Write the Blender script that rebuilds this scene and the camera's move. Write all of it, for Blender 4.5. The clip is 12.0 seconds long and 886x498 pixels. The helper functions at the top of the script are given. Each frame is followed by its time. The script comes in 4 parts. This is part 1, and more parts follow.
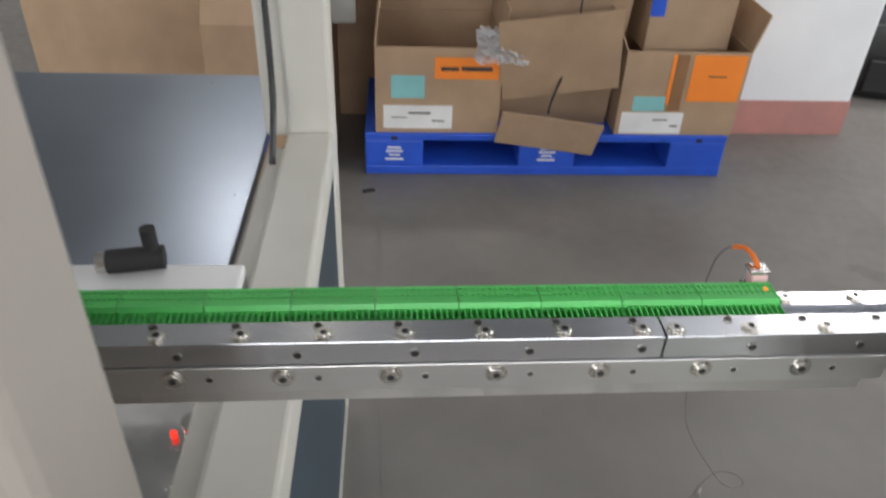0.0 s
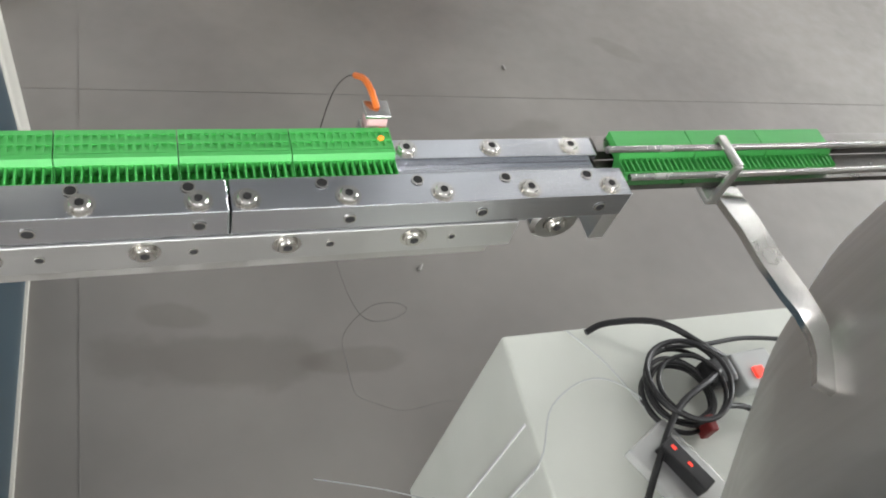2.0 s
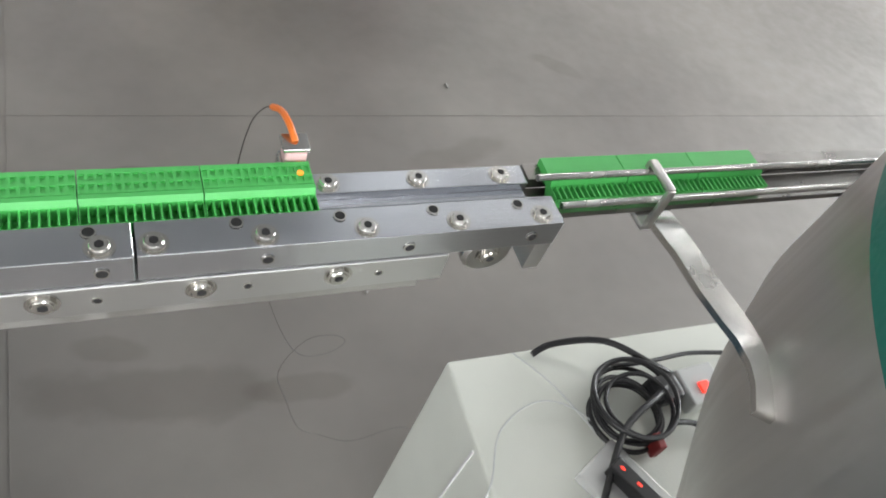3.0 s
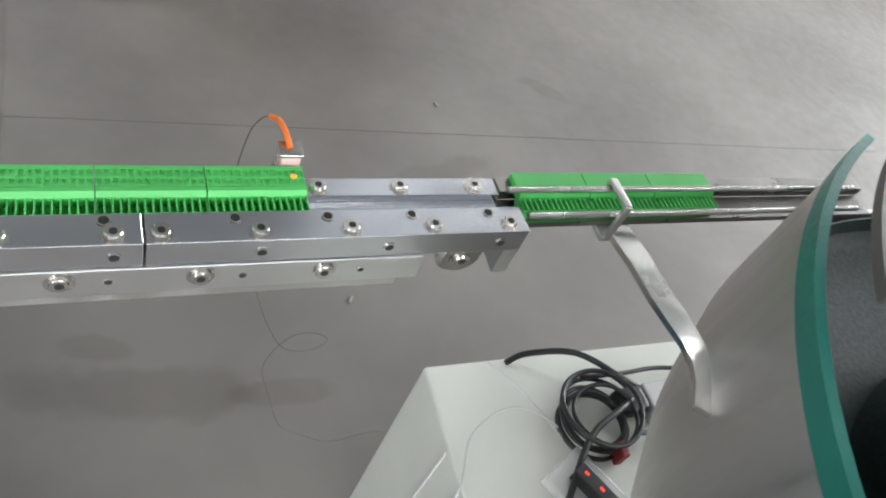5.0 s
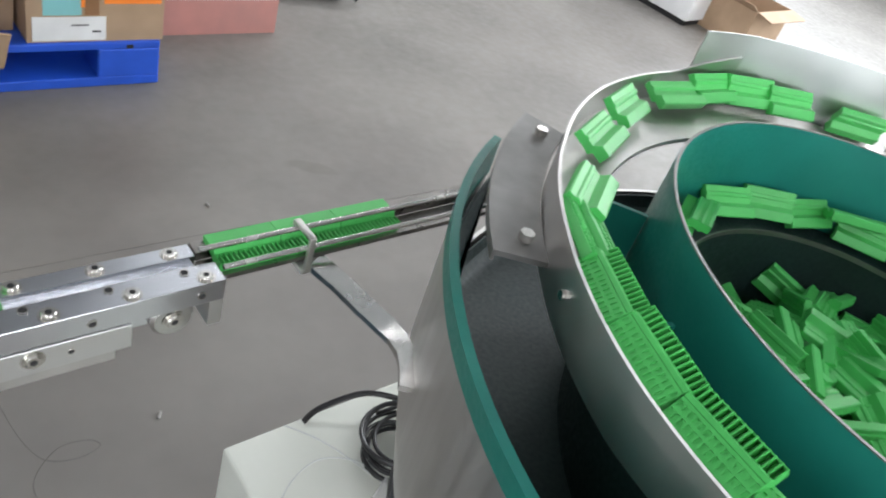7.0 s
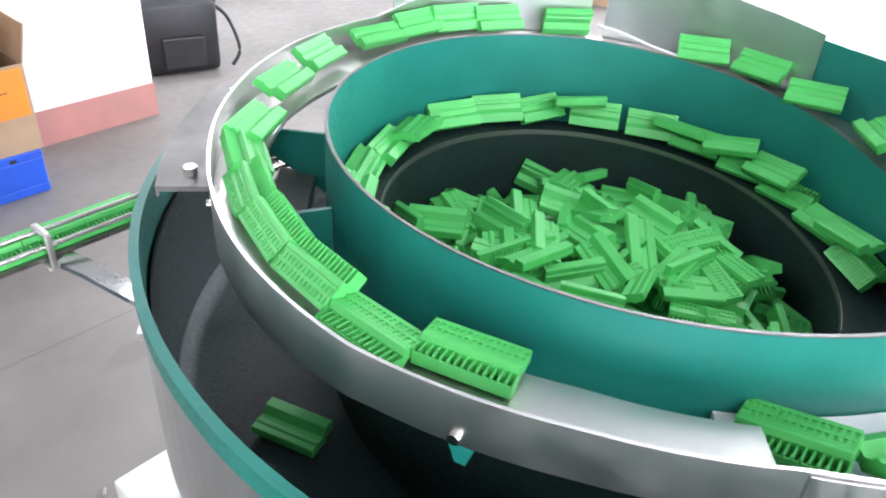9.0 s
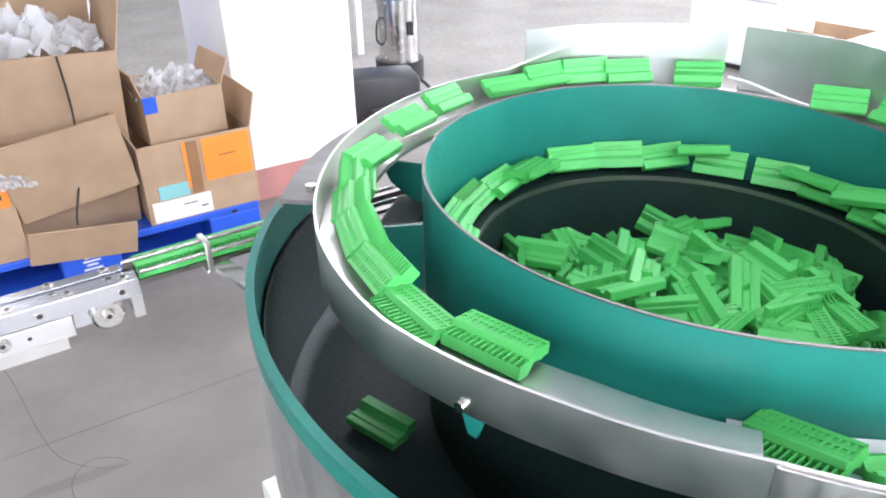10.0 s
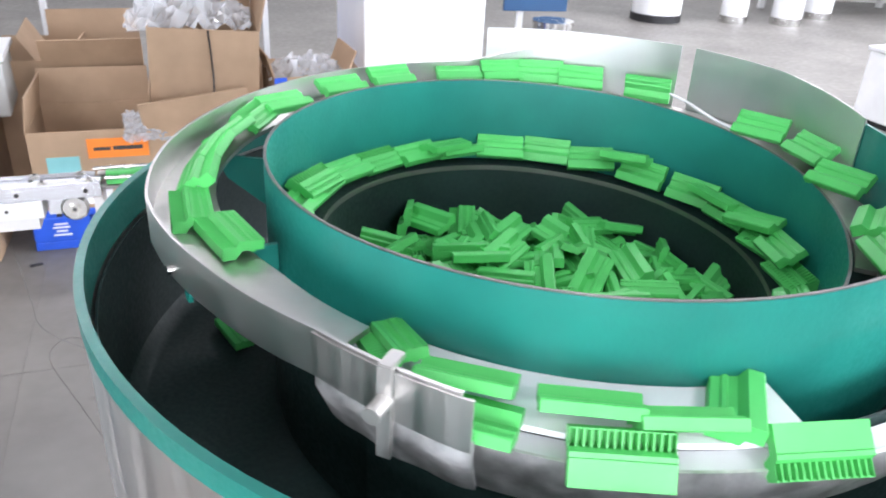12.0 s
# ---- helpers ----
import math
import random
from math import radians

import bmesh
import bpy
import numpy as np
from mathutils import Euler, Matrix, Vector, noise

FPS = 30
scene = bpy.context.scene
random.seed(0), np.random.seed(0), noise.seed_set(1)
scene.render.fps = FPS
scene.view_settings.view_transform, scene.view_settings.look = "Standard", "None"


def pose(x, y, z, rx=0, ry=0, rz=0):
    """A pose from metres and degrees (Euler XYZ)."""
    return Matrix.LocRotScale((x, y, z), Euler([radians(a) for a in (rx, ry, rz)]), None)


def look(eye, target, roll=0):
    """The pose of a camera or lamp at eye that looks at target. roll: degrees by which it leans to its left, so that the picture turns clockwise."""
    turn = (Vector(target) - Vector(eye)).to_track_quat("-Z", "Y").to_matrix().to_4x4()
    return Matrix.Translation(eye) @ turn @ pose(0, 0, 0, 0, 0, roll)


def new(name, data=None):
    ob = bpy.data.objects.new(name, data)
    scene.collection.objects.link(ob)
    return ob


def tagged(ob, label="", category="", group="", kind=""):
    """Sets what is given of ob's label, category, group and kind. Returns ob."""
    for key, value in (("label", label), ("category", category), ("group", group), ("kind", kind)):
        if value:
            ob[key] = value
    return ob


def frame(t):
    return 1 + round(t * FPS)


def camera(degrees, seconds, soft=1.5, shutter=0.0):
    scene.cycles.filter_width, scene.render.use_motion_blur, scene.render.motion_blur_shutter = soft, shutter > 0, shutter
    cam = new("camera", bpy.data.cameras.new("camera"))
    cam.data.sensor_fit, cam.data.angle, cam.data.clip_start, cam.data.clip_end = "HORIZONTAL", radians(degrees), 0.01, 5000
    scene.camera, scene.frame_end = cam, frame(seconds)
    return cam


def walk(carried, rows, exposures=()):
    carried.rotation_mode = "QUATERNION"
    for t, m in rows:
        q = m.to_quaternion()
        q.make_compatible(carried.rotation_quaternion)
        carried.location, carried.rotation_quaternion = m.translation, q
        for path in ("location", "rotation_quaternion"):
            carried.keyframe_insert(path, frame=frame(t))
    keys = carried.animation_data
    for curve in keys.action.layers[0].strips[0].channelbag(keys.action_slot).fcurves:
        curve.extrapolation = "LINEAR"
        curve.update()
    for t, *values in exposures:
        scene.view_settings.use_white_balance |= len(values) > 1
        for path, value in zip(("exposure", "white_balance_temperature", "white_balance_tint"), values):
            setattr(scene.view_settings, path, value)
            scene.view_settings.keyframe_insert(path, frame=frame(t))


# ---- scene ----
cam = camera(60.30, 12.0, soft=1.9, shutter=0.25)
PATH = [
    (0, (0.0191, -0.0608, 1.3393), (-0.2280, 1.5506, 0.1808), 2.52),
    (0.5, (0.0452, 0.0409, 1.2885), (-0.0284, 1.4614, -0.1175), 4.75),
    (1, (0.0718, 0.0962, 1.2882), (0.1637, 1.3856, -0.2378), 12.21),
    (1.5, (0.1155, 0.0996, 1.2989), (0.3861, 1.3169, -0.2647), 19.33),
    (2, (0.1324, 0.0895, 1.3106), (0.5333, 1.2920, -0.2364), 22.37),
    (2.5, (0.1404, 0.0962, 1.3134), (0.6017, 1.3242, -0.1963), 22.86),
    (3, (0.1476, 0.1080, 1.3070), (0.6636, 1.3372, -0.1840), 23.94),
    (4.8, (0.127, 0.091, 1.325), (0.720, 1.327, -0.131), 28.4),
    (5, (0.1424, 0.0725, 1.3361), (0.6882, 1.3362, -0.1149), 26.51),
    (5.5, (0.1572, 0.0437, 1.3576), (0.7256, 1.3606, -0.0362), 22.56),
    (6, (0.1759, 0.0245, 1.3712), (0.8287, 1.3789, 0.0524), 21.31),
    (6.5, (0.1851, 0.0056, 1.3824), (0.9765, 1.3407, 0.1211), 21.54),
    (7, (0.2008, -0.0180, 1.3893), (1.1487, 1.2902, 0.2102), 19.75),
    (7.5, (0.2133, -0.0388, 1.4018), (1.2482, 1.2241, 0.2468), 12.38),
    (7.7, (0.220, -0.045, 1.399), (1.277, 1.212, 0.258), 11.1),
    (9.3, (0.358, -0.261, 1.388), (1.280, 1.142, 0.301), 0.4),
    (9.5, (0.3701, -0.2840, 1.3841), (1.1242, 1.2293, 0.3157), -0.20),
    (10, (0.3815, -0.3199, 1.3863), (0.9707, 1.3394, 0.4378), -1.14),
    (10.5, (0.3852, -0.4057, 1.3818), (0.9702, 1.3055, 0.5276), 1.01),
    (11, (0.4231, -0.4872, 1.3714), (0.9918, 1.2403, 0.5394), 2.71),
    (11.5, (0.5022, -0.4809, 1.3758), (0.9409, 1.2811, 0.5376), 3.38),
    (12, (0.6279, -0.4849, 1.3694), (0.8234, 1.2907, 0.4700), 3.00),
]
EXPOSURES = [(0.0, -0.80, 6700, 13), (0.5, -0.52, 6750, 11), (1.0, -0.32, 6750, 11), (7.0, -0.36, 6450, 11), (7.7, -0.2, 6450, 12), (9.3, 0.54, 6250, 17), (10.6, 0.44, 6250, 17), (12.0, 0.28, 6250, 17)]
walk(cam, [(t, look(eye, target, roll)) for t, eye, target, roll in PATH], EXPOSURES)

# ---- light ----
world = bpy.data.worlds.new("hall_air")
scene.world = world
world.use_nodes = True
world.node_tree.nodes["Background"].inputs[0].default_value = (0.80, 0.90, 1.0, 1)
world.node_tree.nodes["Background"].inputs[1].default_value = 0.085


def area_lamp(name, m, sx, sy, watts, colour):
    d = bpy.data.lights.new(name, "AREA")
    d.shape, d.size, d.size_y, d.energy, d.color = "RECTANGLE", sx, sy, watts, colour
    o = new(name, d)
    o.matrix_world = m
    return o


LAMP_AT = [(-2.2, -3.0, 75), (2.2, -3.0, 70), (-3.2, 0.8, 16), (3.6, 0.4, 20), (-1.8, 4.6, 70), (1.6, 4.4, 78), (5.2, 2.6, 60), (5.0, 5.5, 75)]
for lx, ly, watts in LAMP_AT:
    area_lamp("ceiling_lamp_light", pose(lx, ly, 3.72), 1.5, 0.28, watts, (0.97, 0.98, 1.0))
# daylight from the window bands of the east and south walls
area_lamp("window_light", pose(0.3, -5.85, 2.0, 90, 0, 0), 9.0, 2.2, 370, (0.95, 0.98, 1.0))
area_lamp("window_light", pose(7.6, 3.0, 2.2, 0, 90, 0), 2.0, 8.0, 560, (0.92, 0.97, 1.0))


# ---- materials ----
def material(name, base, rough=0.5, metal=0.0, dark=None, scale=8.0, detail=6.0, bump=0.0, bump_scale=60.0, rough_var=0.0,
             stretch=(1, 1, 1), random_tone=0.0, lo=0.35, hi=0.7, coat=0.0):
    m = bpy.data.materials.new(name)
    m.use_nodes = True
    nt = m.node_tree
    b = nt.nodes["Principled BSDF"]
    b.inputs["Roughness"].default_value, b.inputs["Metallic"].default_value = rough, metal
    b.inputs["Coat Weight"].default_value = coat
    co = nt.nodes.new("ShaderNodeTexCoord")
    mp = nt.nodes.new("ShaderNodeMapping")
    mp.inputs["Scale"].default_value = stretch
    nt.links.new(co.outputs["Object"], mp.inputs["Vector"])
    n = nt.nodes.new("ShaderNodeTexNoise")
    n.inputs["Scale"].default_value, n.inputs["Detail"].default_value = scale, detail
    nt.links.new(mp.outputs["Vector"], n.inputs["Vector"])
    rp = nt.nodes.new("ShaderNodeMapRange")
    rp.inputs["From Min"].default_value, rp.inputs["From Max"].default_value = lo, hi
    nt.links.new(n.outputs["Fac"], rp.inputs["Value"])
    mx = nt.nodes.new("ShaderNodeMix")
    mx.data_type = "RGBA"
    dark = dark or tuple(c * 0.85 for c in base)
    mx.inputs["A"].default_value, mx.inputs["B"].default_value = (*dark, 1), (*base, 1)
    nt.links.new(rp.outputs["Result"], mx.inputs["Factor"])
    last = mx.outputs["Result"]
    if random_tone:
        oi = nt.nodes.new("ShaderNodeObjectInfo")
        hs = nt.nodes.new("ShaderNodeHueSaturation")
        mr = nt.nodes.new("ShaderNodeMapRange")
        mr.inputs["To Min"].default_value, mr.inputs["To Max"].default_value = 1 - random_tone, 1 + random_tone
        nt.links.new(oi.outputs["Random"], mr.inputs["Value"])
        nt.links.new(mr.outputs["Result"], hs.inputs["Value"])
        nt.links.new(last, hs.inputs["Color"])
        last = hs.outputs["Color"]
    nt.links.new(last, b.inputs["Base Color"])
    fine = nt.nodes.new("ShaderNodeTexNoise")
    fine.inputs["Scale"].default_value, fine.inputs["Detail"].default_value = bump_scale, 4
    nt.links.new(mp.outputs["Vector"], fine.inputs["Vector"])
    if rough_var:
        rr = nt.nodes.new("ShaderNodeMapRange")
        rr.inputs["From Min"].default_value, rr.inputs["From Max"].default_value = 0.3, 0.7
        rr.inputs["To Min"].default_value, rr.inputs["To Max"].default_value = max(0.02, rough - rough_var), rough + rough_var
        nt.links.new(fine.outputs["Fac"], rr.inputs["Value"])
        nt.links.new(rr.outputs["Result"], b.inputs["Roughness"])
    if bump:
        bp = nt.nodes.new("ShaderNodeBump")
        bp.inputs["Strength"].default_value, bp.inputs["Distance"].default_value = bump, 0.002
        nt.links.new(fine.outputs["Fac"], bp.inputs["Height"])
        nt.links.new(bp.outputs["Normal"], b.inputs["Normal"])
    return m


def glow(name, colour, strength):
    m = bpy.data.materials.new(name)
    m.use_nodes = True
    b = m.node_tree.nodes["Principled BSDF"]
    b.inputs["Base Color"].default_value = (*colour, 1)
    b.inputs["Emission Color"].default_value, b.inputs["Emission Strength"].default_value = (*colour, 1), strength
    return m


def clear(name, tint=(0.95, 0.97, 1.0), rough=0.08, alpha=0.3):
    m = bpy.data.materials.new(name)
    m.use_nodes = True
    b = m.node_tree.nodes["Principled BSDF"]
    b.inputs["Base Color"].default_value = (*tint, 1)
    b.inputs["Roughness"].default_value = rough
    b.inputs["Alpha"].default_value = alpha
    return m


M_FLOOR = material("floor_paint", (0.225, 0.210, 0.193), 0.50, dark=(0.150, 0.139, 0.127), scale=1.9, detail=11.0, bump=0.05, bump_scale=22, rough_var=0.10, lo=0.3, hi=0.70)


def dark_patch(m, x, y, rx, ry, turn, tone, ragged=0.5, soft=0.35):
    """A darker patch with a ragged edge on a floor material, in the floor's own metres."""
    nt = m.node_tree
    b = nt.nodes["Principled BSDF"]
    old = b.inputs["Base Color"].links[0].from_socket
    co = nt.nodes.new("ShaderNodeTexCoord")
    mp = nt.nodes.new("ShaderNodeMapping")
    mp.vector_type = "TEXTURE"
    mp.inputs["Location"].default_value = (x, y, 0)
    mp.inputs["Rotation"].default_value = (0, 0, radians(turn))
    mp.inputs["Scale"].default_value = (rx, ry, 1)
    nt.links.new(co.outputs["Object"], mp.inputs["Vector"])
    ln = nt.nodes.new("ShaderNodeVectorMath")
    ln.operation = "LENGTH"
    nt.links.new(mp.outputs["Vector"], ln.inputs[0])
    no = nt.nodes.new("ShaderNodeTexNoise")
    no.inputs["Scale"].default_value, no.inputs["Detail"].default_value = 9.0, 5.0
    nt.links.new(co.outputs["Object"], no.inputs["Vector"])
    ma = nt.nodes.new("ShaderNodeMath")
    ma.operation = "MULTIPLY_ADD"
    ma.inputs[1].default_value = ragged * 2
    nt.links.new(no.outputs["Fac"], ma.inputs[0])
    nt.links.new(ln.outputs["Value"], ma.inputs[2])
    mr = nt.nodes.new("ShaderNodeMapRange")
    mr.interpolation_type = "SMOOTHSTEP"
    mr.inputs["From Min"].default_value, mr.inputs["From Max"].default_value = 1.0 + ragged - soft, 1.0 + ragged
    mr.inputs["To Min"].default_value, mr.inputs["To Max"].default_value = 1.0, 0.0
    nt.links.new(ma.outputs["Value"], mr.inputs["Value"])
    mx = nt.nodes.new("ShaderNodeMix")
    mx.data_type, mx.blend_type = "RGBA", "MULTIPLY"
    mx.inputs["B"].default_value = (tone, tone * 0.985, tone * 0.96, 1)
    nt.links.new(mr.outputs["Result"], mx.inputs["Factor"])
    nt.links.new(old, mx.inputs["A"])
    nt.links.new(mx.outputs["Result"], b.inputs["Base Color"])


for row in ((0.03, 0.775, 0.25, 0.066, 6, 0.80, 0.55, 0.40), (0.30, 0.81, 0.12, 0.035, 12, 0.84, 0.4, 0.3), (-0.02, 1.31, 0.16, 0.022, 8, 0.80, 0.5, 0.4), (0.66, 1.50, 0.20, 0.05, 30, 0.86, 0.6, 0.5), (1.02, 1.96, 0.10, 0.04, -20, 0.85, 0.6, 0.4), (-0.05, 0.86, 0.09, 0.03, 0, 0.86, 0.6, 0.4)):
    dark_patch(M_FLOOR, *row)
M_JOINT = material("floor_joint", (0.172, 0.160, 0.147), 0.6, dark=(0.212, 0.198, 0.182), scale=5.0)
M_WALL = material("wall_paint", (0.78, 0.78, 0.76), 0.6, scale=2.0)
M_PILLAR = material("pillar_paint", (0.82, 0.83, 0.84), 0.55, dark=(0.74, 0.75, 0.77), scale=3.0, bump=0.05)
M_PLINTH = material("plinth_paint", (0.50, 0.22, 0.19), 0.55, dark=(0.40, 0.19, 0.17), scale=7.0)
M_CEIL = material("ceiling_paint", (0.42, 0.43, 0.44), 0.8, scale=2.0)
M_BLOCK = material("green_plastic", (0.085, 0.53, 0.125), 0.42, dark=(0.070, 0.47, 0.105), scale=30, random_tone=0.06, bump=0.04, bump_scale=300)
M_TEAL = material("teal_coating", (0.012, 0.200, 0.160), 0.38, dark=(0.009, 0.160, 0.130), scale=14, bump=0.10, bump_scale=240, rough_var=0.08)
# Dark green coating, its colour set darker still for shade inside tub and bowl.
M_DKGREEN = material("dark_green_coat_and_shade", (0.0045, 0.023, 0.021), 0.62, dark=(0.0035, 0.017, 0.015), scale=9, bump=0.12, bump_scale=220, rough_var=0.1)
M_STEEL = material("polished_steel", (0.68, 0.675, 0.66), 0.20, 1.0, dark=(0.55, 0.54, 0.52), scale=18, bump=0.06, bump_scale=38, rough_var=0.1)
M_SATIN = material("satin_steel", (0.72, 0.72, 0.71), 0.36, 1.0, dark=(0.64, 0.64, 0.63), scale=10, bump=0.06, bump_scale=30, rough_var=0.04)
M_BRUSHED = material("brushed_steel", (0.66, 0.65, 0.63), 0.42, 1.0, dark=(0.57, 0.56, 0.54), scale=6, bump=0.10, bump_scale=90, rough_var=0.1, stretch=(1, 1, 0.05))
M_ALU = material("ground_steel", (0.70, 0.715, 0.75), 0.20, 1.0, dark=(0.60, 0.615, 0.65), scale=9, rough_var=0.06, bump_scale=30, stretch=(0.15, 1, 1))
M_SHELF = material("white_sheet", (0.84, 0.85, 0.86), 0.25, dark=(0.78, 0.79, 0.80), scale=20, coat=0.3)
M_DARKSTEEL = material("worn_dark_steel", (0.30, 0.285, 0.27), 0.34, 1.0, dark=(0.21, 0.20, 0.19), scale=22, bump=0.08, bump_scale=60, rough_var=0.1)
M_LIP = material("rolled_steel", (0.72, 0.71, 0.695), 0.33, 1.0, dark=(0.62, 0.61, 0.595), scale=7, bump=0.05, bump_scale=30, rough_var=0.05)
M_WORN = material("worn_grey_steel", (0.26, 0.256, 0.25), 0.54, 1.0, dark=(0.21, 0.206, 0.20), scale=14, bump=0.06, bump_scale=60, rough_var=0.08)
M_HAMMER = material("mottled_steel", (0.95, 0.94, 0.93), 0.56, 1.0, dark=(0.50, 0.49, 0.48), scale=34, bump=0.6, bump_scale=45, rough_var=0.1, lo=0.36, hi=0.6)
M_TABLE = material("dull_steel", (0.34, 0.385, 0.44), 0.30, 1.0, dark=(0.30, 0.34, 0.39), scale=2.5, bump=0.01, bump_scale=8, rough_var=0.03)
M_SCREW = material("screw_steel", (0.72, 0.70, 0.66), 0.2, 1.0, scale=40)
M_HOLE = material("dark_hole", (0.015, 0.015, 0.016), 0.7)
M_CREAM = material("cream_powder_coat", (0.60, 0.585, 0.53), 0.42, dark=(0.54, 0.525, 0.475), scale=5, bump=0.08, bump_scale=400)
# Beige of the near door post, with its shade mixed into the colour.
M_BEIGE = material("shaded_beige_coat", (0.36, 0.325, 0.29), 0.5, dark=(0.32, 0.288, 0.257), scale=4, bump=0.05, bump_scale=300)
M_CABINET = material("cabinet_paint", (0.70, 0.72, 0.66), 0.4, dark=(0.64, 0.66, 0.60), scale=6, bump=0.06, bump_scale=300)
M_BLUEPANEL = material("blue_grey_panel", (0.030, 0.058, 0.080), 0.38, dark=(0.024, 0.047, 0.066), scale=3)
M_PALLET = material("blue_plastic", (0.02, 0.10, 0.62), 0.4, dark=(0.018, 0.085, 0.52), scale=10, bump=0.06, bump_scale=120)
M_CARD = material("cardboard", (0.43, 0.295, 0.19), 0.75, dark=(0.36, 0.245, 0.155), scale=9, bump=0.1, bump_scale=90, random_tone=0.10)
M_CARDIN = material("cardboard_inside", (0.32, 0.215, 0.14), 0.8, scale=9)
M_TAPE = material("packing_tape", (0.30, 0.155, 0.075), 0.3, scale=12)
M_ORANGE = material("orange_label", (0.95, 0.27, 0.03), 0.5, dark=(0.90, 0.24, 0.03), scale=9)
M_CYAN = material("cyan_label", (0.24, 0.56, 0.57), 0.6, scale=9)
M_WHITE = material("white_paper", (0.80, 0.80, 0.79), 0.6, scale=9)
M_INK = material("dark_ink", (0.05, 0.045, 0.045), 0.6)
M_BLACK = material("black_rubber", (0.016, 0.016, 0.018), 0.42, dark=(0.011, 0.011, 0.012), scale=30)
M_WIRE = material("dark_grey_sheath", (0.085, 0.078, 0.070), 0.5)
M_SMUDGE = material("pale_lint", (0.34, 0.33, 0.31), 0.8)
M_ORCABLE = material("orange_sleeve", (0.86, 0.20, 0.03), 0.4)
M_RED = glow("red_indicator", (1.0, 0.05, 0.03), 1.6)
M_AMBER = glow("amber_spot_glow", (1.0, 0.30, 0.03), 1.2)
M_PINK = material("sensor_body", (0.86, 0.56, 0.56), 0.3)
M_FILM = clear("clear_film")
M_ACRYL = clear("clear_plastic", (0.9, 0.9, 0.9), 0.05, 0.35)
M_TUBE = glow("lamp_tube", (1.0, 0.98, 0.94), 9.0)
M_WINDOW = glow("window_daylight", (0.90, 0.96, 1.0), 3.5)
M_WHITEPLASTIC = material("white_plastic", (0.80, 0.80, 0.80), 0.4, scale=6)
M_BLUEBOARD = material("blue_board", (0.02, 0.085, 0.20), 0.5, dark=(0.018, 0.07, 0.17), scale=4)
M_GREYMACH = material("grey_machine_paint", (0.55, 0.57, 0.56), 0.45, scale=4)
M_YELLOW = material("yellow_cloth", (0.55, 0.50, 0.04), 0.8, scale=9)
M_REDCLOTH = material("red_cloth", (0.42, 0.06, 0.08), 0.8, scale=9)
M_BLUECLOTH = material("blue_cloth", (0.03, 0.06, 0.35), 0.8, scale=9)


# ---- building helpers ----
def link(name, bm, mats, smooth=False, parent=None, label=""):
    me = bpy.data.meshes.new(name)
    bmesh.ops.recalc_face_normals(bm, faces=bm.faces)
    bm.to_mesh(me)
    bm.free()
    for m in mats if isinstance(mats, (list, tuple)) else [mats]:
        me.materials.append(m)
    if smooth:
        for p in me.polygons:
            p.use_smooth = True
        me.set_sharp_from_angle(angle=radians(38))
    o = new(name, me)
    if parent is not None:
        o.parent = parent
    if label:
        o["label"] = label
    return o


def part(name, bm, mat, parent, label="", smooth=False):
    return link(name, bm, mat, smooth, parent, label)


def thing(name, m, label, category, group="", kind=""):
    o = new(name)
    o.empty_display_size = 0.05
    o.matrix_world = m
    return tagged(o, label, category, group, kind)


def add_box(bm, x0, x1, y0, y1, z0, z1, bevel=0.0, m=None, mat=0):
    r = bmesh.ops.create_cube(bm, size=1.0)
    vs = r["verts"]
    for v in vs:
        v.co = Vector(((x0 + x1) / 2 + v.co.x * (x1 - x0), (y0 + y1) / 2 + v.co.y * (y1 - y0), (z0 + z1) / 2 + v.co.z * (z1 - z0)))
    fs = {f for v in vs for f in v.link_faces}
    for f in fs:
        f.material_index = mat
    if bevel > 0:
        es = list({e for v in vs for e in v.link_edges})
        rb = bmesh.ops.bevel(bm, geom=es, offset=bevel, segments=2, affect="EDGES", profile=0.5)
        vs = list({v for f in rb["faces"] for v in f.verts} | {v for v in vs if v.is_valid})
        vs = list({w for v in vs for f in v.link_faces for w in f.verts})
    if m is not None:
        bmesh.ops.transform(bm, matrix=m, verts=vs)
    return vs


def box_bm(*a, **k):
    bm = bmesh.new()
    add_box(bm, *a, **k)
    return bm


def add_cyl(bm, r, h, m=None, seg=20, r2=None, mat=0, caps=True):
    res = bmesh.ops.create_cone(bm, cap_ends=caps, segments=seg, radius1=r, radius2=r if r2 is None else r2, depth=h, matrix=m or Matrix())
    for f in {f for v in res["verts"] for f in v.link_faces}:
        f.material_index = mat
    return res["verts"]


def lathe(bm, prof, c=(0, 0), seg=96, a0=0.0, a1=360.0, closed=False):
    """Sweep a profile of (r, z) round the upright axis at c."""
    full = abs(a1 - a0) >= 359.9
    n = seg if full else seg + 1
    rings = []
    for i in range(n):
        a = radians(a0 + (a1 - a0) * i / seg)
        rings.append([bm.verts.new((c[0] + r * math.cos(a), c[1] + r * math.sin(a), z)) for r, z in prof])
    k = len(prof)
    for i in range(seg):
        A, B = rings[i], rings[(i + 1) % n]
        for j in range(k if closed else k - 1):
            bm.faces.new((A[j], A[(j + 1) % k], B[(j + 1) % k], B[j]))
    if closed and not full:
        bm.faces.new(rings[0])
        bm.faces.new(rings[-1][::-1])
    return rings


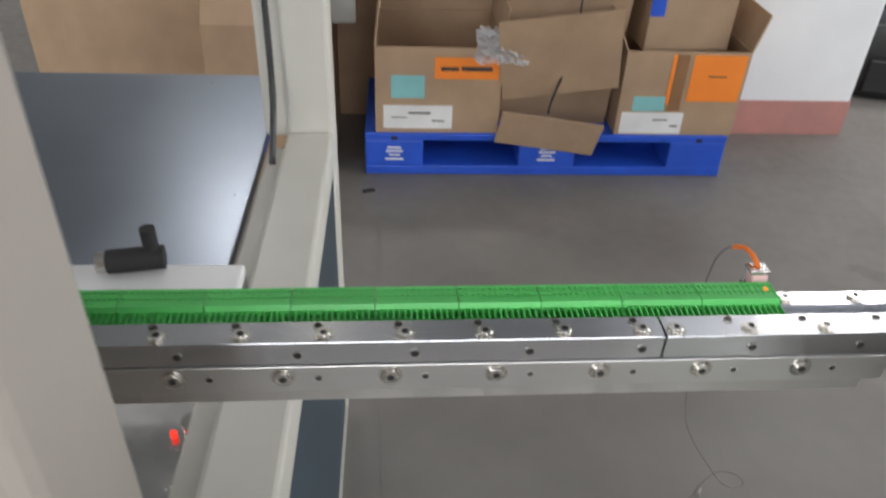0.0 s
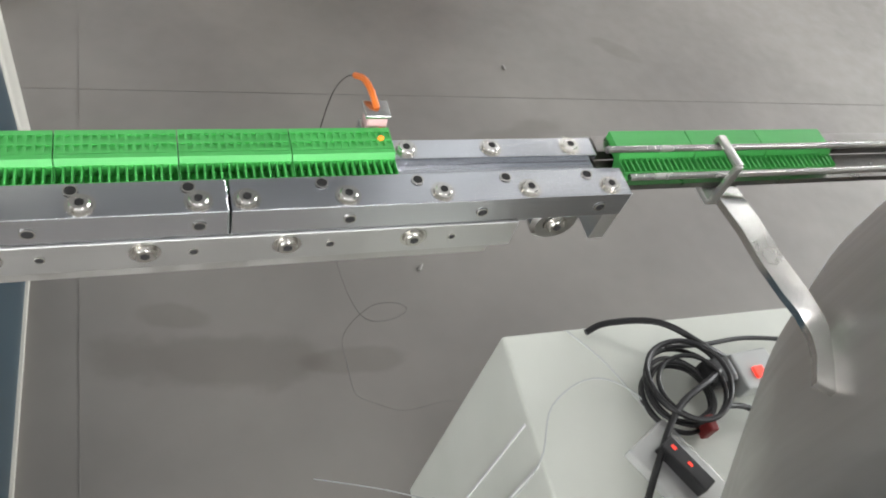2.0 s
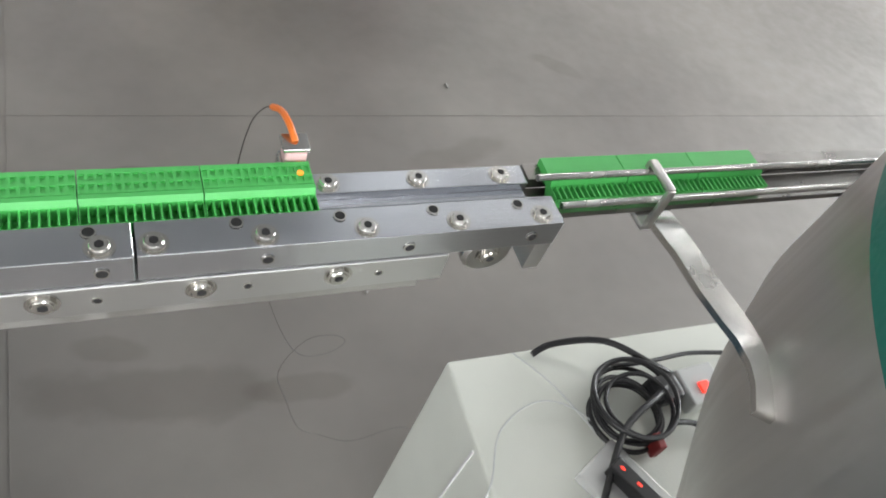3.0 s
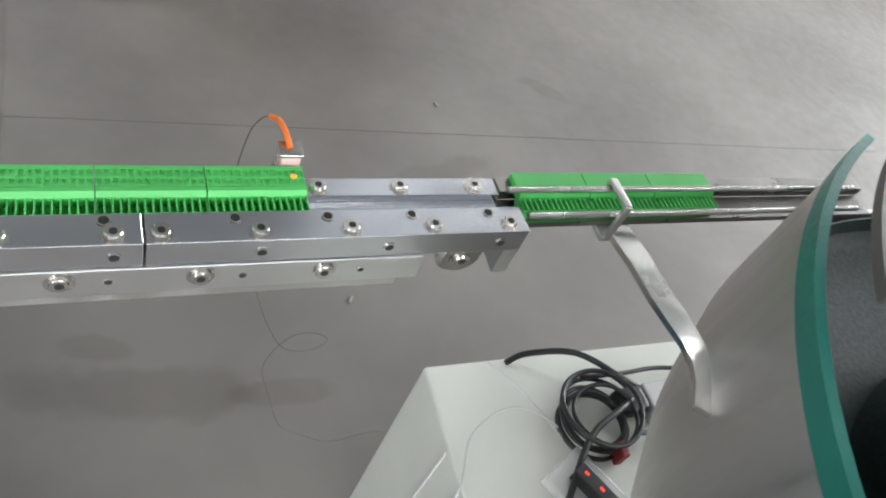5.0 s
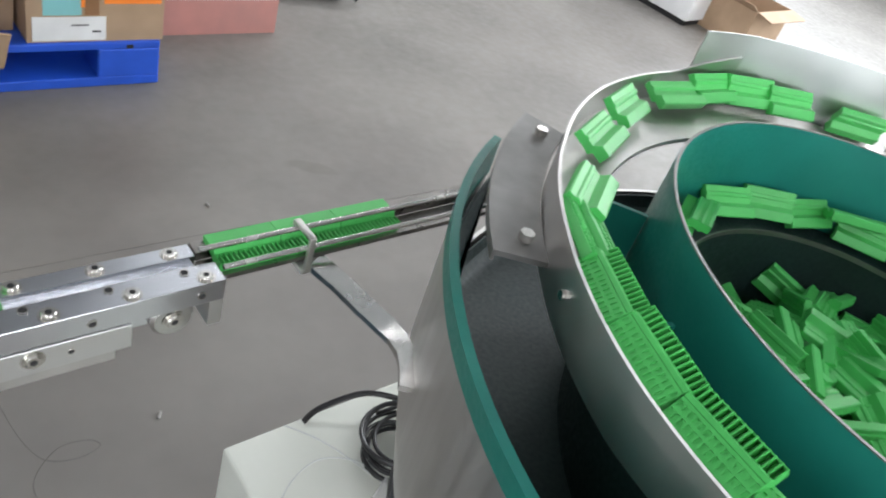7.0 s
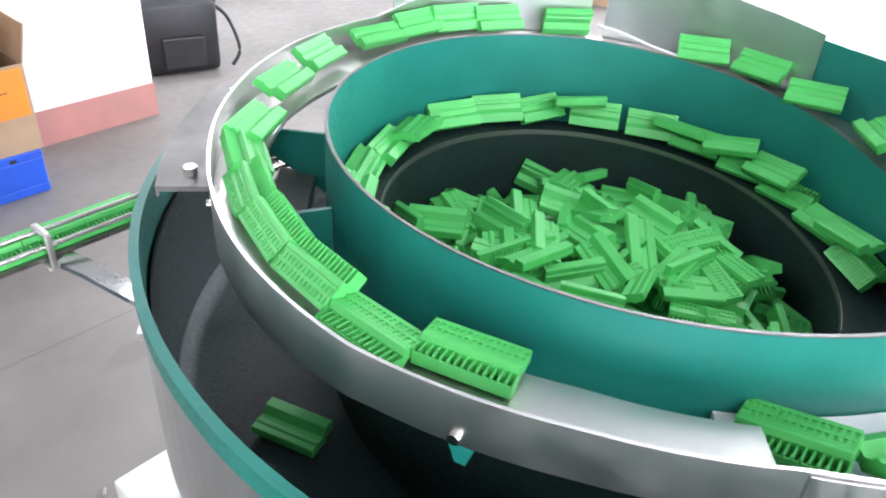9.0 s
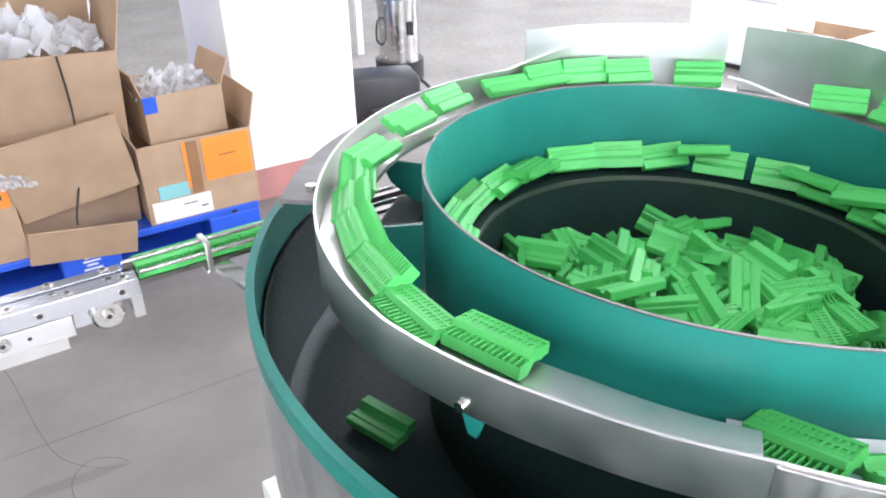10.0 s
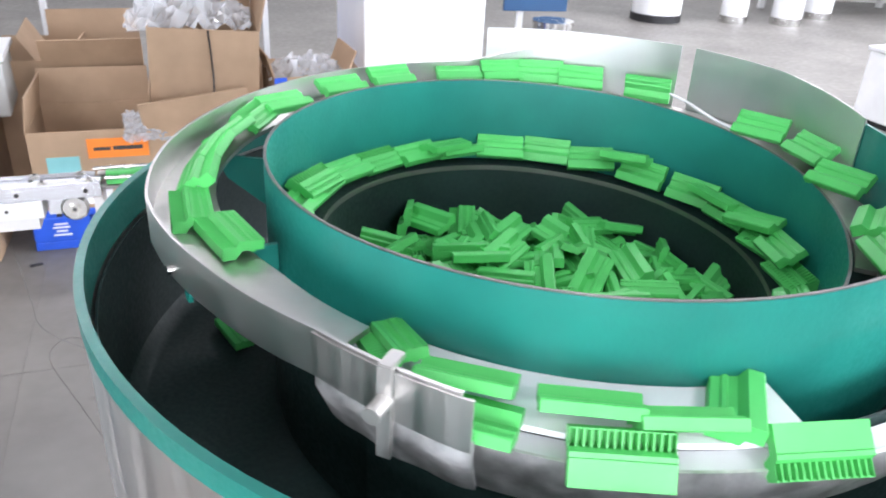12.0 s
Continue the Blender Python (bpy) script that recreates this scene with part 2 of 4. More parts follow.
def helix(bm, profile_of, a0, a1, seg, c):
    """Sweep a closed profile that varies with the angle; profile_of(angle) gives (r, z) pairs."""
    rings = []
    for i in range(seg + 1):
        d = a0 + (a1 - a0) * i / seg
        a = radians(d)
        rings.append([bm.verts.new((c[0] + r * math.cos(a), c[1] + r * math.sin(a), z)) for r, z in profile_of(d)])
    k = len(rings[0])
    for A, B in zip(rings, rings[1:]):
        for j in range(k):
            bm.faces.new((A[j], A[(j + 1) % k], B[(j + 1) % k], B[j]))
    bm.faces.new(rings[0])
    bm.faces.new(rings[-1][::-1])


def tube(bm, pts, r, seg=8):
    """A round rod or cable along smoothed points."""
    P = [Vector(p) for p in pts]
    sm = []
    for i in range(len(P) - 1):
        p0, p1, p2, p3 = P[max(i - 1, 0)], P[i], P[i + 1], P[min(i + 2, len(P) - 1)]
        for k in range(6):
            t = k / 6
            sm.append(0.5 * ((2 * p1) + (p2 - p0) * t + (2 * p0 - 5 * p1 + 4 * p2 - p3) * t * t + (3 * p1 - p0 - 3 * p2 + p3) * t ** 3))
    sm.append(P[-1])
    ref = Vector((0.13, 0.21, 0.97))
    rings = []
    for i, p in enumerate(sm):
        d = (sm[min(i + 1, len(sm) - 1)] - sm[max(i - 1, 0)]).normalized()
        a = d.cross(ref)
        if a.length < 0.05:
            a = d.cross(Vector((1, 0, 0)))
        a.normalize()
        b = d.cross(a)
        rings.append([bm.verts.new(p + r * (math.cos(2 * math.pi * j / seg) * a + math.sin(2 * math.pi * j / seg) * b)) for j in range(seg)])
    for A, B in zip(rings, rings[1:]):
        for j in range(seg):
            bm.faces.new((A[j], A[(j + 1) % seg], B[(j + 1) % seg], B[j]))
    bm.faces.new(rings[0])
    bm.faces.new(rings[-1][::-1])


def interp(x, xs, ys):
    return float(np.interp(x, xs, ys))


# ---- the hall ----
def hall():
    bm = bmesh.new()
    add_box(bm, -7, 8, -6, 9.5, -0.2, 0.0)
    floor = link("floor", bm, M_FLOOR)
    tagged(floor, "grey-brown painted concrete workshop floor, scuffed", "floor", kind="structure")
    for name, m, ln in (("floor_joint_1", pose(-0.235, 0.911, 0, 0, 0, 14.5), 4.0), ("floor_joint_2", pose(1.90, 1.935, 0, 0, 0, 102.9), 4.0)):
        o = tagged(link(name, box_bm(-0.0008, 0.0008, -0.5, ln, 0.0003, 0.0012), M_JOINT), "thin dark joint line in the floor", "floor joint", kind="structure")
        o.matrix_world = m
    for name, a in (("wall_west", (-7.2, -7, -6, 9.5)), ("wall_north", (-7, 8, 9.5, 9.7))):
        bm = box_bm(a[0], a[1], a[2], a[3], 0, 4)
        tagged(link(name, bm, M_WALL), "white painted workshop wall", "wall", kind="structure")
    bm = bmesh.new()
    add_box(bm, 8, 8.2, -6, 9.5, 0, 1.2)
    add_box(bm, 8, 8.2, -6, 9.5, 3.2, 4)
    add_box(bm, 8, 8.2, -6, -1, 1.2, 3.2)
    add_box(bm, 8, 8.2, 7, 9.5, 1.2, 3.2)
    tagged(link("wall_east", bm, M_WALL), "white painted workshop wall with a long window band", "wall", kind="structure")
    win = tagged(new("window_1"), "long window band full of pale daylight", "window", kind="structure")
    part("pane", box_bm(8.08, 8.1, -1, 7, 1.2, 3.2), M_WINDOW, win)
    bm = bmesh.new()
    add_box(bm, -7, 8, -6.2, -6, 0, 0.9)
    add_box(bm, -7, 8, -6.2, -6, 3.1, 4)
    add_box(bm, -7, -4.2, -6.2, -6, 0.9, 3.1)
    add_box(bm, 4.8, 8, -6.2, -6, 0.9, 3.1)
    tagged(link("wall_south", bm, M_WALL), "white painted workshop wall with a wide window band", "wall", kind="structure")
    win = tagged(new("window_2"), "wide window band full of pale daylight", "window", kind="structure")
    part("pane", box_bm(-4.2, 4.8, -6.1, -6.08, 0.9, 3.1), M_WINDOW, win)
    bm = box_bm(-7, 8, -6, 9.5, 4.0, 4.15)
    tagged(link("ceiling", bm, M_CEIL), "pale painted workshop ceiling", "ceiling", kind="structure")
    for lx, ly, watts in LAMP_AT:
        t = thing("ceiling_light", pose(lx, ly, 3.75), "white twin-tube fluorescent ceiling light, switched on", "ceiling light", "ceiling lights")
        part("housing", box_bm(-0.8, 0.8, -0.16, 0.16, 0.10, 0.25, bevel=0.01), M_WHITEPLASTIC, t)
        for y in (-0.08, 0.08):
            bm = bmesh.new()
            add_cyl(bm, 0.02, 1.5, pose(0, y, 0.06, 0, 90, 0), 12)
            part("tube", bm, M_TUBE, t, "glowing white tube")


def pillar():
    m = pose(1.138, 2.942, 0, 0, 0, 13.0)
    bm = box_bm(-0.545, 0, 0.0, 0.60, 0, 4.0, bevel=0.008)
    p = tagged(link("pillar", bm, M_PILLAR), "white painted square building pillar with a red base band", "pillar", kind="structure")
    p.matrix_world = m
    part("plinth_band", box_bm(-0.548, 0.003, -0.003, 0.603, 0.0, 0.142), M_PLINTH, p, "faded red painted base band")


# ---- terminal blocks ----
PITCH, NPOS = 0.00381, 14
LEN = PITCH * NPOS


def block_mesh(smooth_top=False, size=1.0):
    """Terminal block housing: length along x, slots along the front (-y), two rows of holes on the raised back."""
    bm = bmesh.new()
    prof = [(-0.0135, -0.0080), (-0.0125, -0.0090), (-0.0040, -0.0090), (-0.0015, -0.0050), (0.0, -0.0030), (0.0050, -0.0030), (0.0062, -0.0042), (0.0085, -0.0042), (0.0097, -0.0030), (0.0145, -0.0030),
            (0.0152, -0.0022), (0.0152, 0.0031), (0.0005, 0.0031), (0.0, 0.0042), (-0.0026, 0.0042), (-0.0042, 0.0010), (-0.0042, -0.0062), (-0.0135, -0.0062)]
    h = LEN / 2 - 0.0001
    A = [bm.verts.new((-h, y, z)) for y, z in prof]
    B = [bm.verts.new((h, y, z)) for y, z in prof]
    for i in range(len(prof)):
        bm.faces.new((A[i], A[(i + 1) % len(prof)], B[(i + 1) % len(prof)], B[i]))
    bm.faces.new(A)
    bm.faces.new(B[::-1])
    if smooth_top:
        add_box(bm, -h, h, 0.0006, 0.0151, 0.0030, 0.0040)
    else:
        for y0, y1 in ((0.0004, 0.0024), (0.0062, 0.0082), (0.0124, 0.0152)):
            add_box(bm, -h, h, y0, y1, 0.0030, 0.0040)
    add_box(bm, -h, h, -0.0135, -0.0126, -0.0063, -0.0012)
    for i in range(NPOS + 1):
        x = -LEN / 2 + i * PITCH
        x0, x1 = max(x - 0.00045, -h), min(x + 0.00045, h)
        w0, w1 = max(x - 0.0008, -h), min(x + 0.0008, h)
        if not smooth_top:
            add_box(bm, w0, w1, 0.0005, 0.0151, 0.0030, 0.0039)
        add_box(bm, x0, x1, -0.0134, -0.0041, -0.0063, 0.0004)
    bmesh.ops.recalc_face_normals(bm, faces=bm.faces)
    bmesh.ops.scale(bm, vec=(size, size, size), verts=bm.verts)
    me = bpy.data.meshes.new("terminal_block")
    bm.to_mesh(me)
    bm.free()
    me.materials.append(M_BLOCK)
    return me


BLOCK = block_mesh()
BLOCK_PLAIN = block_mesh(True)
SMALL = 1.04
BOWL_BLOCK, BOWL_BLOCK_PLAIN = block_mesh(False, SMALL), block_mesh(True, SMALL)


def block(m, label, group, plain=False):
    loose = "queued" not in label and "chute" not in label
    o = new("terminal_block", (BOWL_BLOCK_PLAIN if plain else BOWL_BLOCK) if loose else (BLOCK_PLAIN if plain else BLOCK))
    o.matrix_world = m
    return tagged(o, label, "terminal block", group)


# ---- linear track ----
ANG = 13.9
TRACK = pose(0.3014, 0.388, 1.0225, 0, 0, ANG)


def screw(parent, x, y, z, face="up", r=0.0052):
    m = pose(x, y, z) if face == "up" else pose(x, y, z, 90, 0, 0)
    bm = bmesh.new()
    add_cyl(bm, r, 0.0022, m @ pose(0, 0, 0.0008), 18)
    add_cyl(bm, r * 0.88, 0.0008, m @ pose(0, 0, 0.0022), 18, r2=r * 0.75)
    s = part("screw", bm, M_SCREW, parent, "bright steel socket cap screw", smooth=True)
    bm = bmesh.new()
    add_cyl(bm, r * 0.42, 0.0008, m @ pose(0, 0, 0.0024), 6)
    part("socket", bm, M_HOLE, s)
    bm = bmesh.new()
    lathe(bm, [(r * 1.0, 0.0001), (r * 1.28, 0.0001), (r * 1.28, 0.0004), (r * 1.0, 0.0004)], seg=18, closed=True)
    bmesh.ops.transform(bm, matrix=m, verts=bm.verts)
    part("counterbore", bm, M_SCREW, s)


def hole(parent, x, y, z, face="up", r=0.0026):
    m = pose(x, y, z) if face == "up" else pose(x, y, z, 90, 0, 0)
    bm = bmesh.new()
    add_cyl(bm, r, 0.0006, m, 16)
    h = part("screw_hole", bm, M_HOLE, parent)
    bm = bmesh.new()
    lathe(bm, [(r, 0.0), (r * 1.3, 0.0), (r * 1.3, 0.0005), (r, 0.0005)], seg=16, closed=True)
    bmesh.ops.transform(bm, matrix=m, verts=bm.verts)
    part("rim", bm, M_SCREW, h)


def linear_track():
    t = thing("linear_feed_track", TRACK, "bright ground-steel linear feeder track with screwed rails", "feeder track")
    L0, L1, J = -0.72, 0.012, -0.207
    for a, b in ((L0, J - 0.0005), (J + 0.0005, L1)):
        part("front_rail", box_bm(a, b, -0.0205, -0.0005, -0.0185, 0.0, bevel=0.0006), M_ALU, t)
        part("back_rail", box_bm(a, b if b < 0 else 0.004, 0.0125, 0.0265, -0.021, -0.0035, bevel=0.0006), M_ALU, t)
    part("bed", box_bm(L0, 0.002, -0.0005, 0.0125, -0.021, -0.012), M_ALU, t)
    part("bed_strip", box_bm(L0, 0.002, 0.0065, 0.0125, -0.012, -0.0085, bevel=0.0005), M_ALU, t)
    part("lower_plate", box_bm(L0, -0.052, -0.0215, 0.026, -0.040, -0.0190, bevel=0.0006), M_SATIN, t, "ground steel lower plate")
    part("end_plate", box_bm(0.002, 0.012, -0.0195, 0.026, -0.042, -0.0190), M_BRUSHED, t, "thin steel end plate")
    part("base_bar", box_bm(L0, -0.06, -0.014, 0.02, -0.056, -0.0405), M_BRUSHED, t)
    for i in range(13):
        screw(t, -i * 0.05 if i < 4 else (-0.199 if i == 4 else -0.221 - (i - 5) * 0.05), -0.0138, 0.0)
        hole(t, -0.012 - i * 0.05 - (0.013 if i > 3 else 0), -0.0055, 0.0003)
        hole(t, -0.005 - i * 0.072, -0.0207, -0.010, "front")
        screw(t, -0.112 - i * 0.067, -0.0216, -0.0275, "front", 0.0058) if i < 9 else None
        hole(t, -0.090 - i * 0.067, -0.0217, -0.0285, "front", 0.0018) if i < 9 else None
        if i < 3:
            screw(t, -0.012 - i * 0.05, 0.0195, -0.0035)
    # pulley under the rail's end
    bm = bmesh.new()
    lathe(bm, [(0.003, -0.003), (0.013, -0.003), (0.0155, 0.0), (0.0155, 0.005), (0.013, 0.007), (0.003, 0.007)], seg=28, closed=True)
    bmesh.ops.transform(bm, matrix=pose(-0.0205, -0.006, -0.0345, 90, 0, 0), verts=bm.verts)
    p = part("roller", bm, M_STEEL, t, "round steel roller with a screwed hub", smooth=True)
    screw(p, -0.0205, -0.0135, -0.0345, "front", 0.006)
    part("roller_arm", box_bm(-0.05, -0.012, -0.002, 0.02, -0.044, -0.0190), M_ALU, t)
    # queue of blocks on the rails
    for i in range(11):
        x = -0.121 - LEN / 2 - i * (LEN + 0.0004)
        block(TRACK @ pose(x, 0.0131, 0.0, random.uniform(-.6, .6), 0, random.uniform(-.25, .25)), "bright green plastic terminal block queued on the steel track", "terminal blocks on the track")


def sensor():
    m = TRACK @ pose(-0.127, 0.0345, -0.006)
    t = thing("fibre_sensor", m, "small clear fibre-optic sensor with an orange cable, lit red", "sensor")
    part("bracket", box_bm(-0.007, 0.007, -0.005, 0.008, -0.016, 0.004, bevel=0.0008), M_STEEL, t, "bent steel bracket")
    part("body", box_bm(-0.0055, 0.0055, -0.0045, 0.006, 0.004, 0.014, bevel=0.001), M_PINK, t, "pinkish translucent head")
    part("cap", box_bm(-0.007, 0.007, -0.004, 0.008, 0.014, 0.0165, bevel=0.0006), M_STEEL, t)
    bm = bmesh.new()
    add_cyl(bm, 0.0015, 0.001, pose(0.002, -0.0046, 0.007, 90, 0, 0), 10)
    part("indicator", bm, M_RED, t, "glowing red spot")
    # Glowing disc on the block stands for the sensor's light falling there.
    bm = bmesh.new()
    add_cyl(bm, 0.0016, 0.0008, pose(0.0, -0.014, 0.0104), 10)
    part("light_spot", bm, M_AMBER, t, "glowing amber spot")
    bm = bmesh.new()
    tube(bm, [(0, 0.002, 0.0165), (-0.002, 0.010, 0.021), (-0.004, 0.020, 0.0205), (-0.006, 0.030, 0.014)], 0.0018)
    part("sleeve", bm, M_ORCABLE, t, "orange cable sleeve", smooth=True)
    bm = bmesh.new()
    inv = m.inverted()
    hang = [inv @ Vector(p) for p in ((0.160, 0.452, 0.90), (0.172, 0.452, 0.815), (0.196, 0.414, 0.796), (0.226, 0.440, 0.748), (0.249, 0.470, 0.721), (0.237, 0.466, 0.738), (0.210, 0.447, 0.756), (0.191, 0.428, 0.735),
                                      (0.206, 0.450, 0.645), (0.235, 0.490, 0.50), (0.270, 0.525, 0.41), (0.317, 0.530, 0.385), (0.402, 0.597, 0.292), (0.50, 0.68, 0.12), (0.64, 0.76, 0.004))]
    tube(bm, [(-0.006, 0.030, 0.014), (-0.010, 0.033, 0.010), (-0.016, 0.032, 0.000), (-0.022, 0.025, -0.022), (-0.025, 0.02, -0.06)] + [tuple(p) for p in hang], 0.00036, 6)
    part("cable", bm, M_WIRE, t, "thin dark cable", smooth=True)


# ---- chute from the bowl to the track ----
def chute():
    t = thing("feed_chute", TRACK, "narrow steel feed chute with round guide rods", "chute")
    L = 0.345
    part("channel_back", box_bm(0.006, L, 0.016, 0.0285, -0.012, -0.0045, bevel=0.0004), M_DARKSTEEL, t)
    part("channel_floor", box_bm(0.006, L, -0.004, 0.016, -0.017, -0.0125), M_DARKSTEEL, t)
    for y, z, a in ((0.0075, 0.0062, 0.004), (-0.0075, -0.001, 0.016)):
        bm = bmesh.new()
        tube(bm, [(a, y, z), (0.16, y, z), (L - 0.03, y, z)], 0.0022, 10)
        part("guide_rod", bm, M_STEEL, t, "polished round guide rod", smooth=True)
    bm = bmesh.new()
    add_box(bm, 0.0805, 0.0865, -0.0125, 0.0125, 0.0092, 0.0125, bevel=0.0012)
    add_box(bm, 0.0805, 0.0865, 0.0095, 0.0130, 0.0055, 0.0110, bevel=0.001)
    add_box(bm, 0.0805, 0.0865, -0.0140, -0.0105, -0.022, 0.0115, bevel=0.0012)
    add_box(bm, 0.078, 0.098, -0.0140, 0.012, -0.0225, -0.0180, bevel=0.0012)
    part("clamp", bm, M_BRUSHED, t, "bent steel rod clamp", smooth=True)
    for i in range(3):
        block(TRACK @ pose(0.0165 + LEN / 2 + i * (LEN + 0.0006), 0.0125, -0.0035), "bright green plastic terminal block lying in the steel chute", "terminal blocks on the track", True)
    # bent flat support down to the tub
    P = [Vector(p) for p in ((0.394, 0.404, 1.004), (0.410, 0.386, 0.997), (0.426, 0.366, 0.988), (0.437, 0.345, 0.986), (0.440, 0.326, 0.989), (0.437, 0.306, 0.994), (0.431, 0.290, 0.998), (0.4225, 0.272, 1.000))]
    bm = bmesh.new()
    rows = []
    for i, p in enumerate(P):
        d = (P[min(i + 1, len(P) - 1)] - P[max(i - 1, 0)]).normalized()
        side = Vector((-d.y, d.x, 0.0)).normalized()
        n = d.cross(side) * 0.0025
        s = side * interp(i, (0, 3, 5, 7), (0.0098, 0.0098, 0.0072, 0.0060))
        rows.append([bm.verts.new(p + s + n), bm.verts.new(p - s + n), bm.verts.new(p - s - n), bm.verts.new(p + s - n)])
    for A, B in zip(rows, rows[1:]):
        for j in range(4):
            bm.faces.new((A[j], A[(j + 1) % 4], B[(j + 1) % 4], B[j]))
    bm.faces.new(rows[0]); bm.faces.new(rows[-1][::-1])
    bmesh.ops.transform(bm, matrix=TRACK.inverted(), verts=bm.verts)
    part("support_bar", bm, M_STEEL, t, "bent worn flat steel support bar", smooth=True)


# ---- bowl feeder ----
C = (0.815, 0.141)
TUB_C = (0.8143, 0.1306)
TUB_R, TUB_Z = 0.4115, 1.0965
TUB_FLOOR = 0.932


def rim_r(d):
    return interp(d, (-60, -20, 20, 60, 100, 140, 180, 220, 260, 300, 335), (0.222, 0.232, 0.249, 0.257, 0.260, 0.264, 0.270, 0.274, 0.277, 0.281, 0.294))


def rim_z(d):
    return interp(d, (-60, -20, 20, 60, 100, 140, 180, 220, 260, 300, 335), (1.083, 1.096, 1.116, 1.134, 1.145, 1.152, 1.156, 1.158, 1.161, 1.165, 1.165))


def ring_in(d):
    return interp(d, (330, 360, 400, 450, 480, 500, 520, 540, 560, 575, 592), (0.234, 0.246, 0.258, 0.266, 0.292, 0.308, 0.317, 0.316, 0.307, 0.299, 0.302))


def ring_out(d):
    return interp(d, (330, 345, 363, 392, 415, 446, 480, 500, 520, 540, 557, 576, 592, 607), (0.288, 0.281, 0.280, 0.306, 0.331, 0.350, 0.350, 0.347, 0.350, 0.357, 0.360, 0.351, 0.349, 0.361))


def ring_z(d):
    return interp(d, (330, 360, 400, 450, 500, 612), (1.092, 1.100, 1.112, 1.120, 1.124, 1.120))


def lip_z(d):
    return ring_z(d) + interp(d, (330, 440, 460, 612), (0.055, 0.055, 0.026, 0.024))


def ledge_z(d):
    return interp(d, (-60, -20, 20, 60, 100, 140, 180, 270, 330), (0.998, 1.010, 1.023, 1.036, 1.049, 1.060, 1.070, 1.082, 1.091))


LEDGE_W = 0.040


def bowl_feeder():
    t = thing("vibratory_bowl_feeder", Matrix(), "large teal and stainless vibratory bowl feeder full of green blocks", "bowl feeder")
    w = 0.004
    # outer tub, cut open beside the chute
    tip = 130.3
    def tub_prof(top, wall):
        out = [(TUB_R, top), (TUB_R, 0.95), (TUB_R - 0.012, 0.890), (0.295, 0.615)]
        return out + [(r - wall, z) for r, z in reversed(out)]
    bm = bmesh.new()
    lathe(bm, tub_prof(TUB_Z - 0.010, w), TUB_C, 110, tip, 392, closed=True)
    lathe(bm, tub_prof(0.964, w), TUB_C, 40, 32, tip, closed=True)
    tub = part("tub_wall", bm, M_BRUSHED, t, "brushed stainless tub wall", smooth=True)
    bm = bmesh.new()
    ri = TUB_R - w
    lathe(bm, [(TUB_R + 0.0015, TUB_Z - 0.016), (TUB_R + 0.0015, TUB_Z), (ri - 0.0012, TUB_Z), (ri - 0.0012, 1.062), (ri - 0.0005, 1.062), (ri - 0.0005, TUB_Z - 0.009), (TUB_R + 0.0003, TUB_Z - 0.009), (TUB_R + 0.0003, TUB_Z - 0.016)], TUB_C, 110, tip, 392, closed=True)
    part("tub_rim", bm, M_TEAL, tub, "dark teal rubber rim", smooth=True)
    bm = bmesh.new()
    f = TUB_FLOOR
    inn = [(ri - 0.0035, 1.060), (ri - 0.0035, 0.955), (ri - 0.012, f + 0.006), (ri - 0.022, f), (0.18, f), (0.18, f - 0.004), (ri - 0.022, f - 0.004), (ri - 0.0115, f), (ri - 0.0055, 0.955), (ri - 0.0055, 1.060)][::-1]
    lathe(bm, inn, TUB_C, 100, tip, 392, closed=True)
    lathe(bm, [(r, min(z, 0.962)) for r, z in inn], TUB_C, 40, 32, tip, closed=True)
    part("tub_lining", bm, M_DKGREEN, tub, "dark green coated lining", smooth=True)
    bm = bmesh.new()
    add_cyl(bm, 0.26, 0.09, pose(C[0], C[1], 0.59), 64)
    part("drive_unit", bm, M_BRUSHED, t, smooth=True)
    # inner bowl wall, spiral
    bm = bmesh.new()
    helix(bm, lambda d: [(rim_r(d), rim_z(d)), (rim_r(d) + 0.003, rim_z(d)), (rim_r(d) + 0.003, 1.048), (rim_r(d), 1.030)], -58, 335, 150, C)
    wall = part("bowl_wall", bm, M_TEAL, t, "teal coated spiral bowl wall", smooth=True)
    bm = bmesh.new()
    helix(bm, lambda d: [(rim_r(d) + 0.0004, rim_z(d) + 0.0001), (rim_r(d) + 0.0026, rim_z(d) + 0.0001), (rim_r(d) + 0.0026, rim_z(d) + 0.0009), (rim_r(d) + 0.0004, rim_z(d) + 0.0009)], -58, 335, 150, C)
    part("rim_bead", bm, M_WORN, wall, "thin worn bright rim", smooth=True)
    # Lower bowl wall: shade under the ring is put into this darker green.
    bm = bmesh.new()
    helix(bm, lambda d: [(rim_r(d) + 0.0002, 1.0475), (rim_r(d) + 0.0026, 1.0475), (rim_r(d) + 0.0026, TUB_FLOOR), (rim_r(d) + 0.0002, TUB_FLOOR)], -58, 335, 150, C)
    part("shaded_bowl_wall", bm, M_DKGREEN, t, "dark green lower bowl wall, ring's shade put into its colour", smooth=True)
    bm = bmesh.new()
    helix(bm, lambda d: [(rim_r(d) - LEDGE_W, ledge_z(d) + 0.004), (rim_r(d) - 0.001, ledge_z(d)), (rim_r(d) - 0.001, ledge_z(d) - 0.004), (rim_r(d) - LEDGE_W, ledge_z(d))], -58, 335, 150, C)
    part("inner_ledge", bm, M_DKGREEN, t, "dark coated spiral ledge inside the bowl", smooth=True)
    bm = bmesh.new()
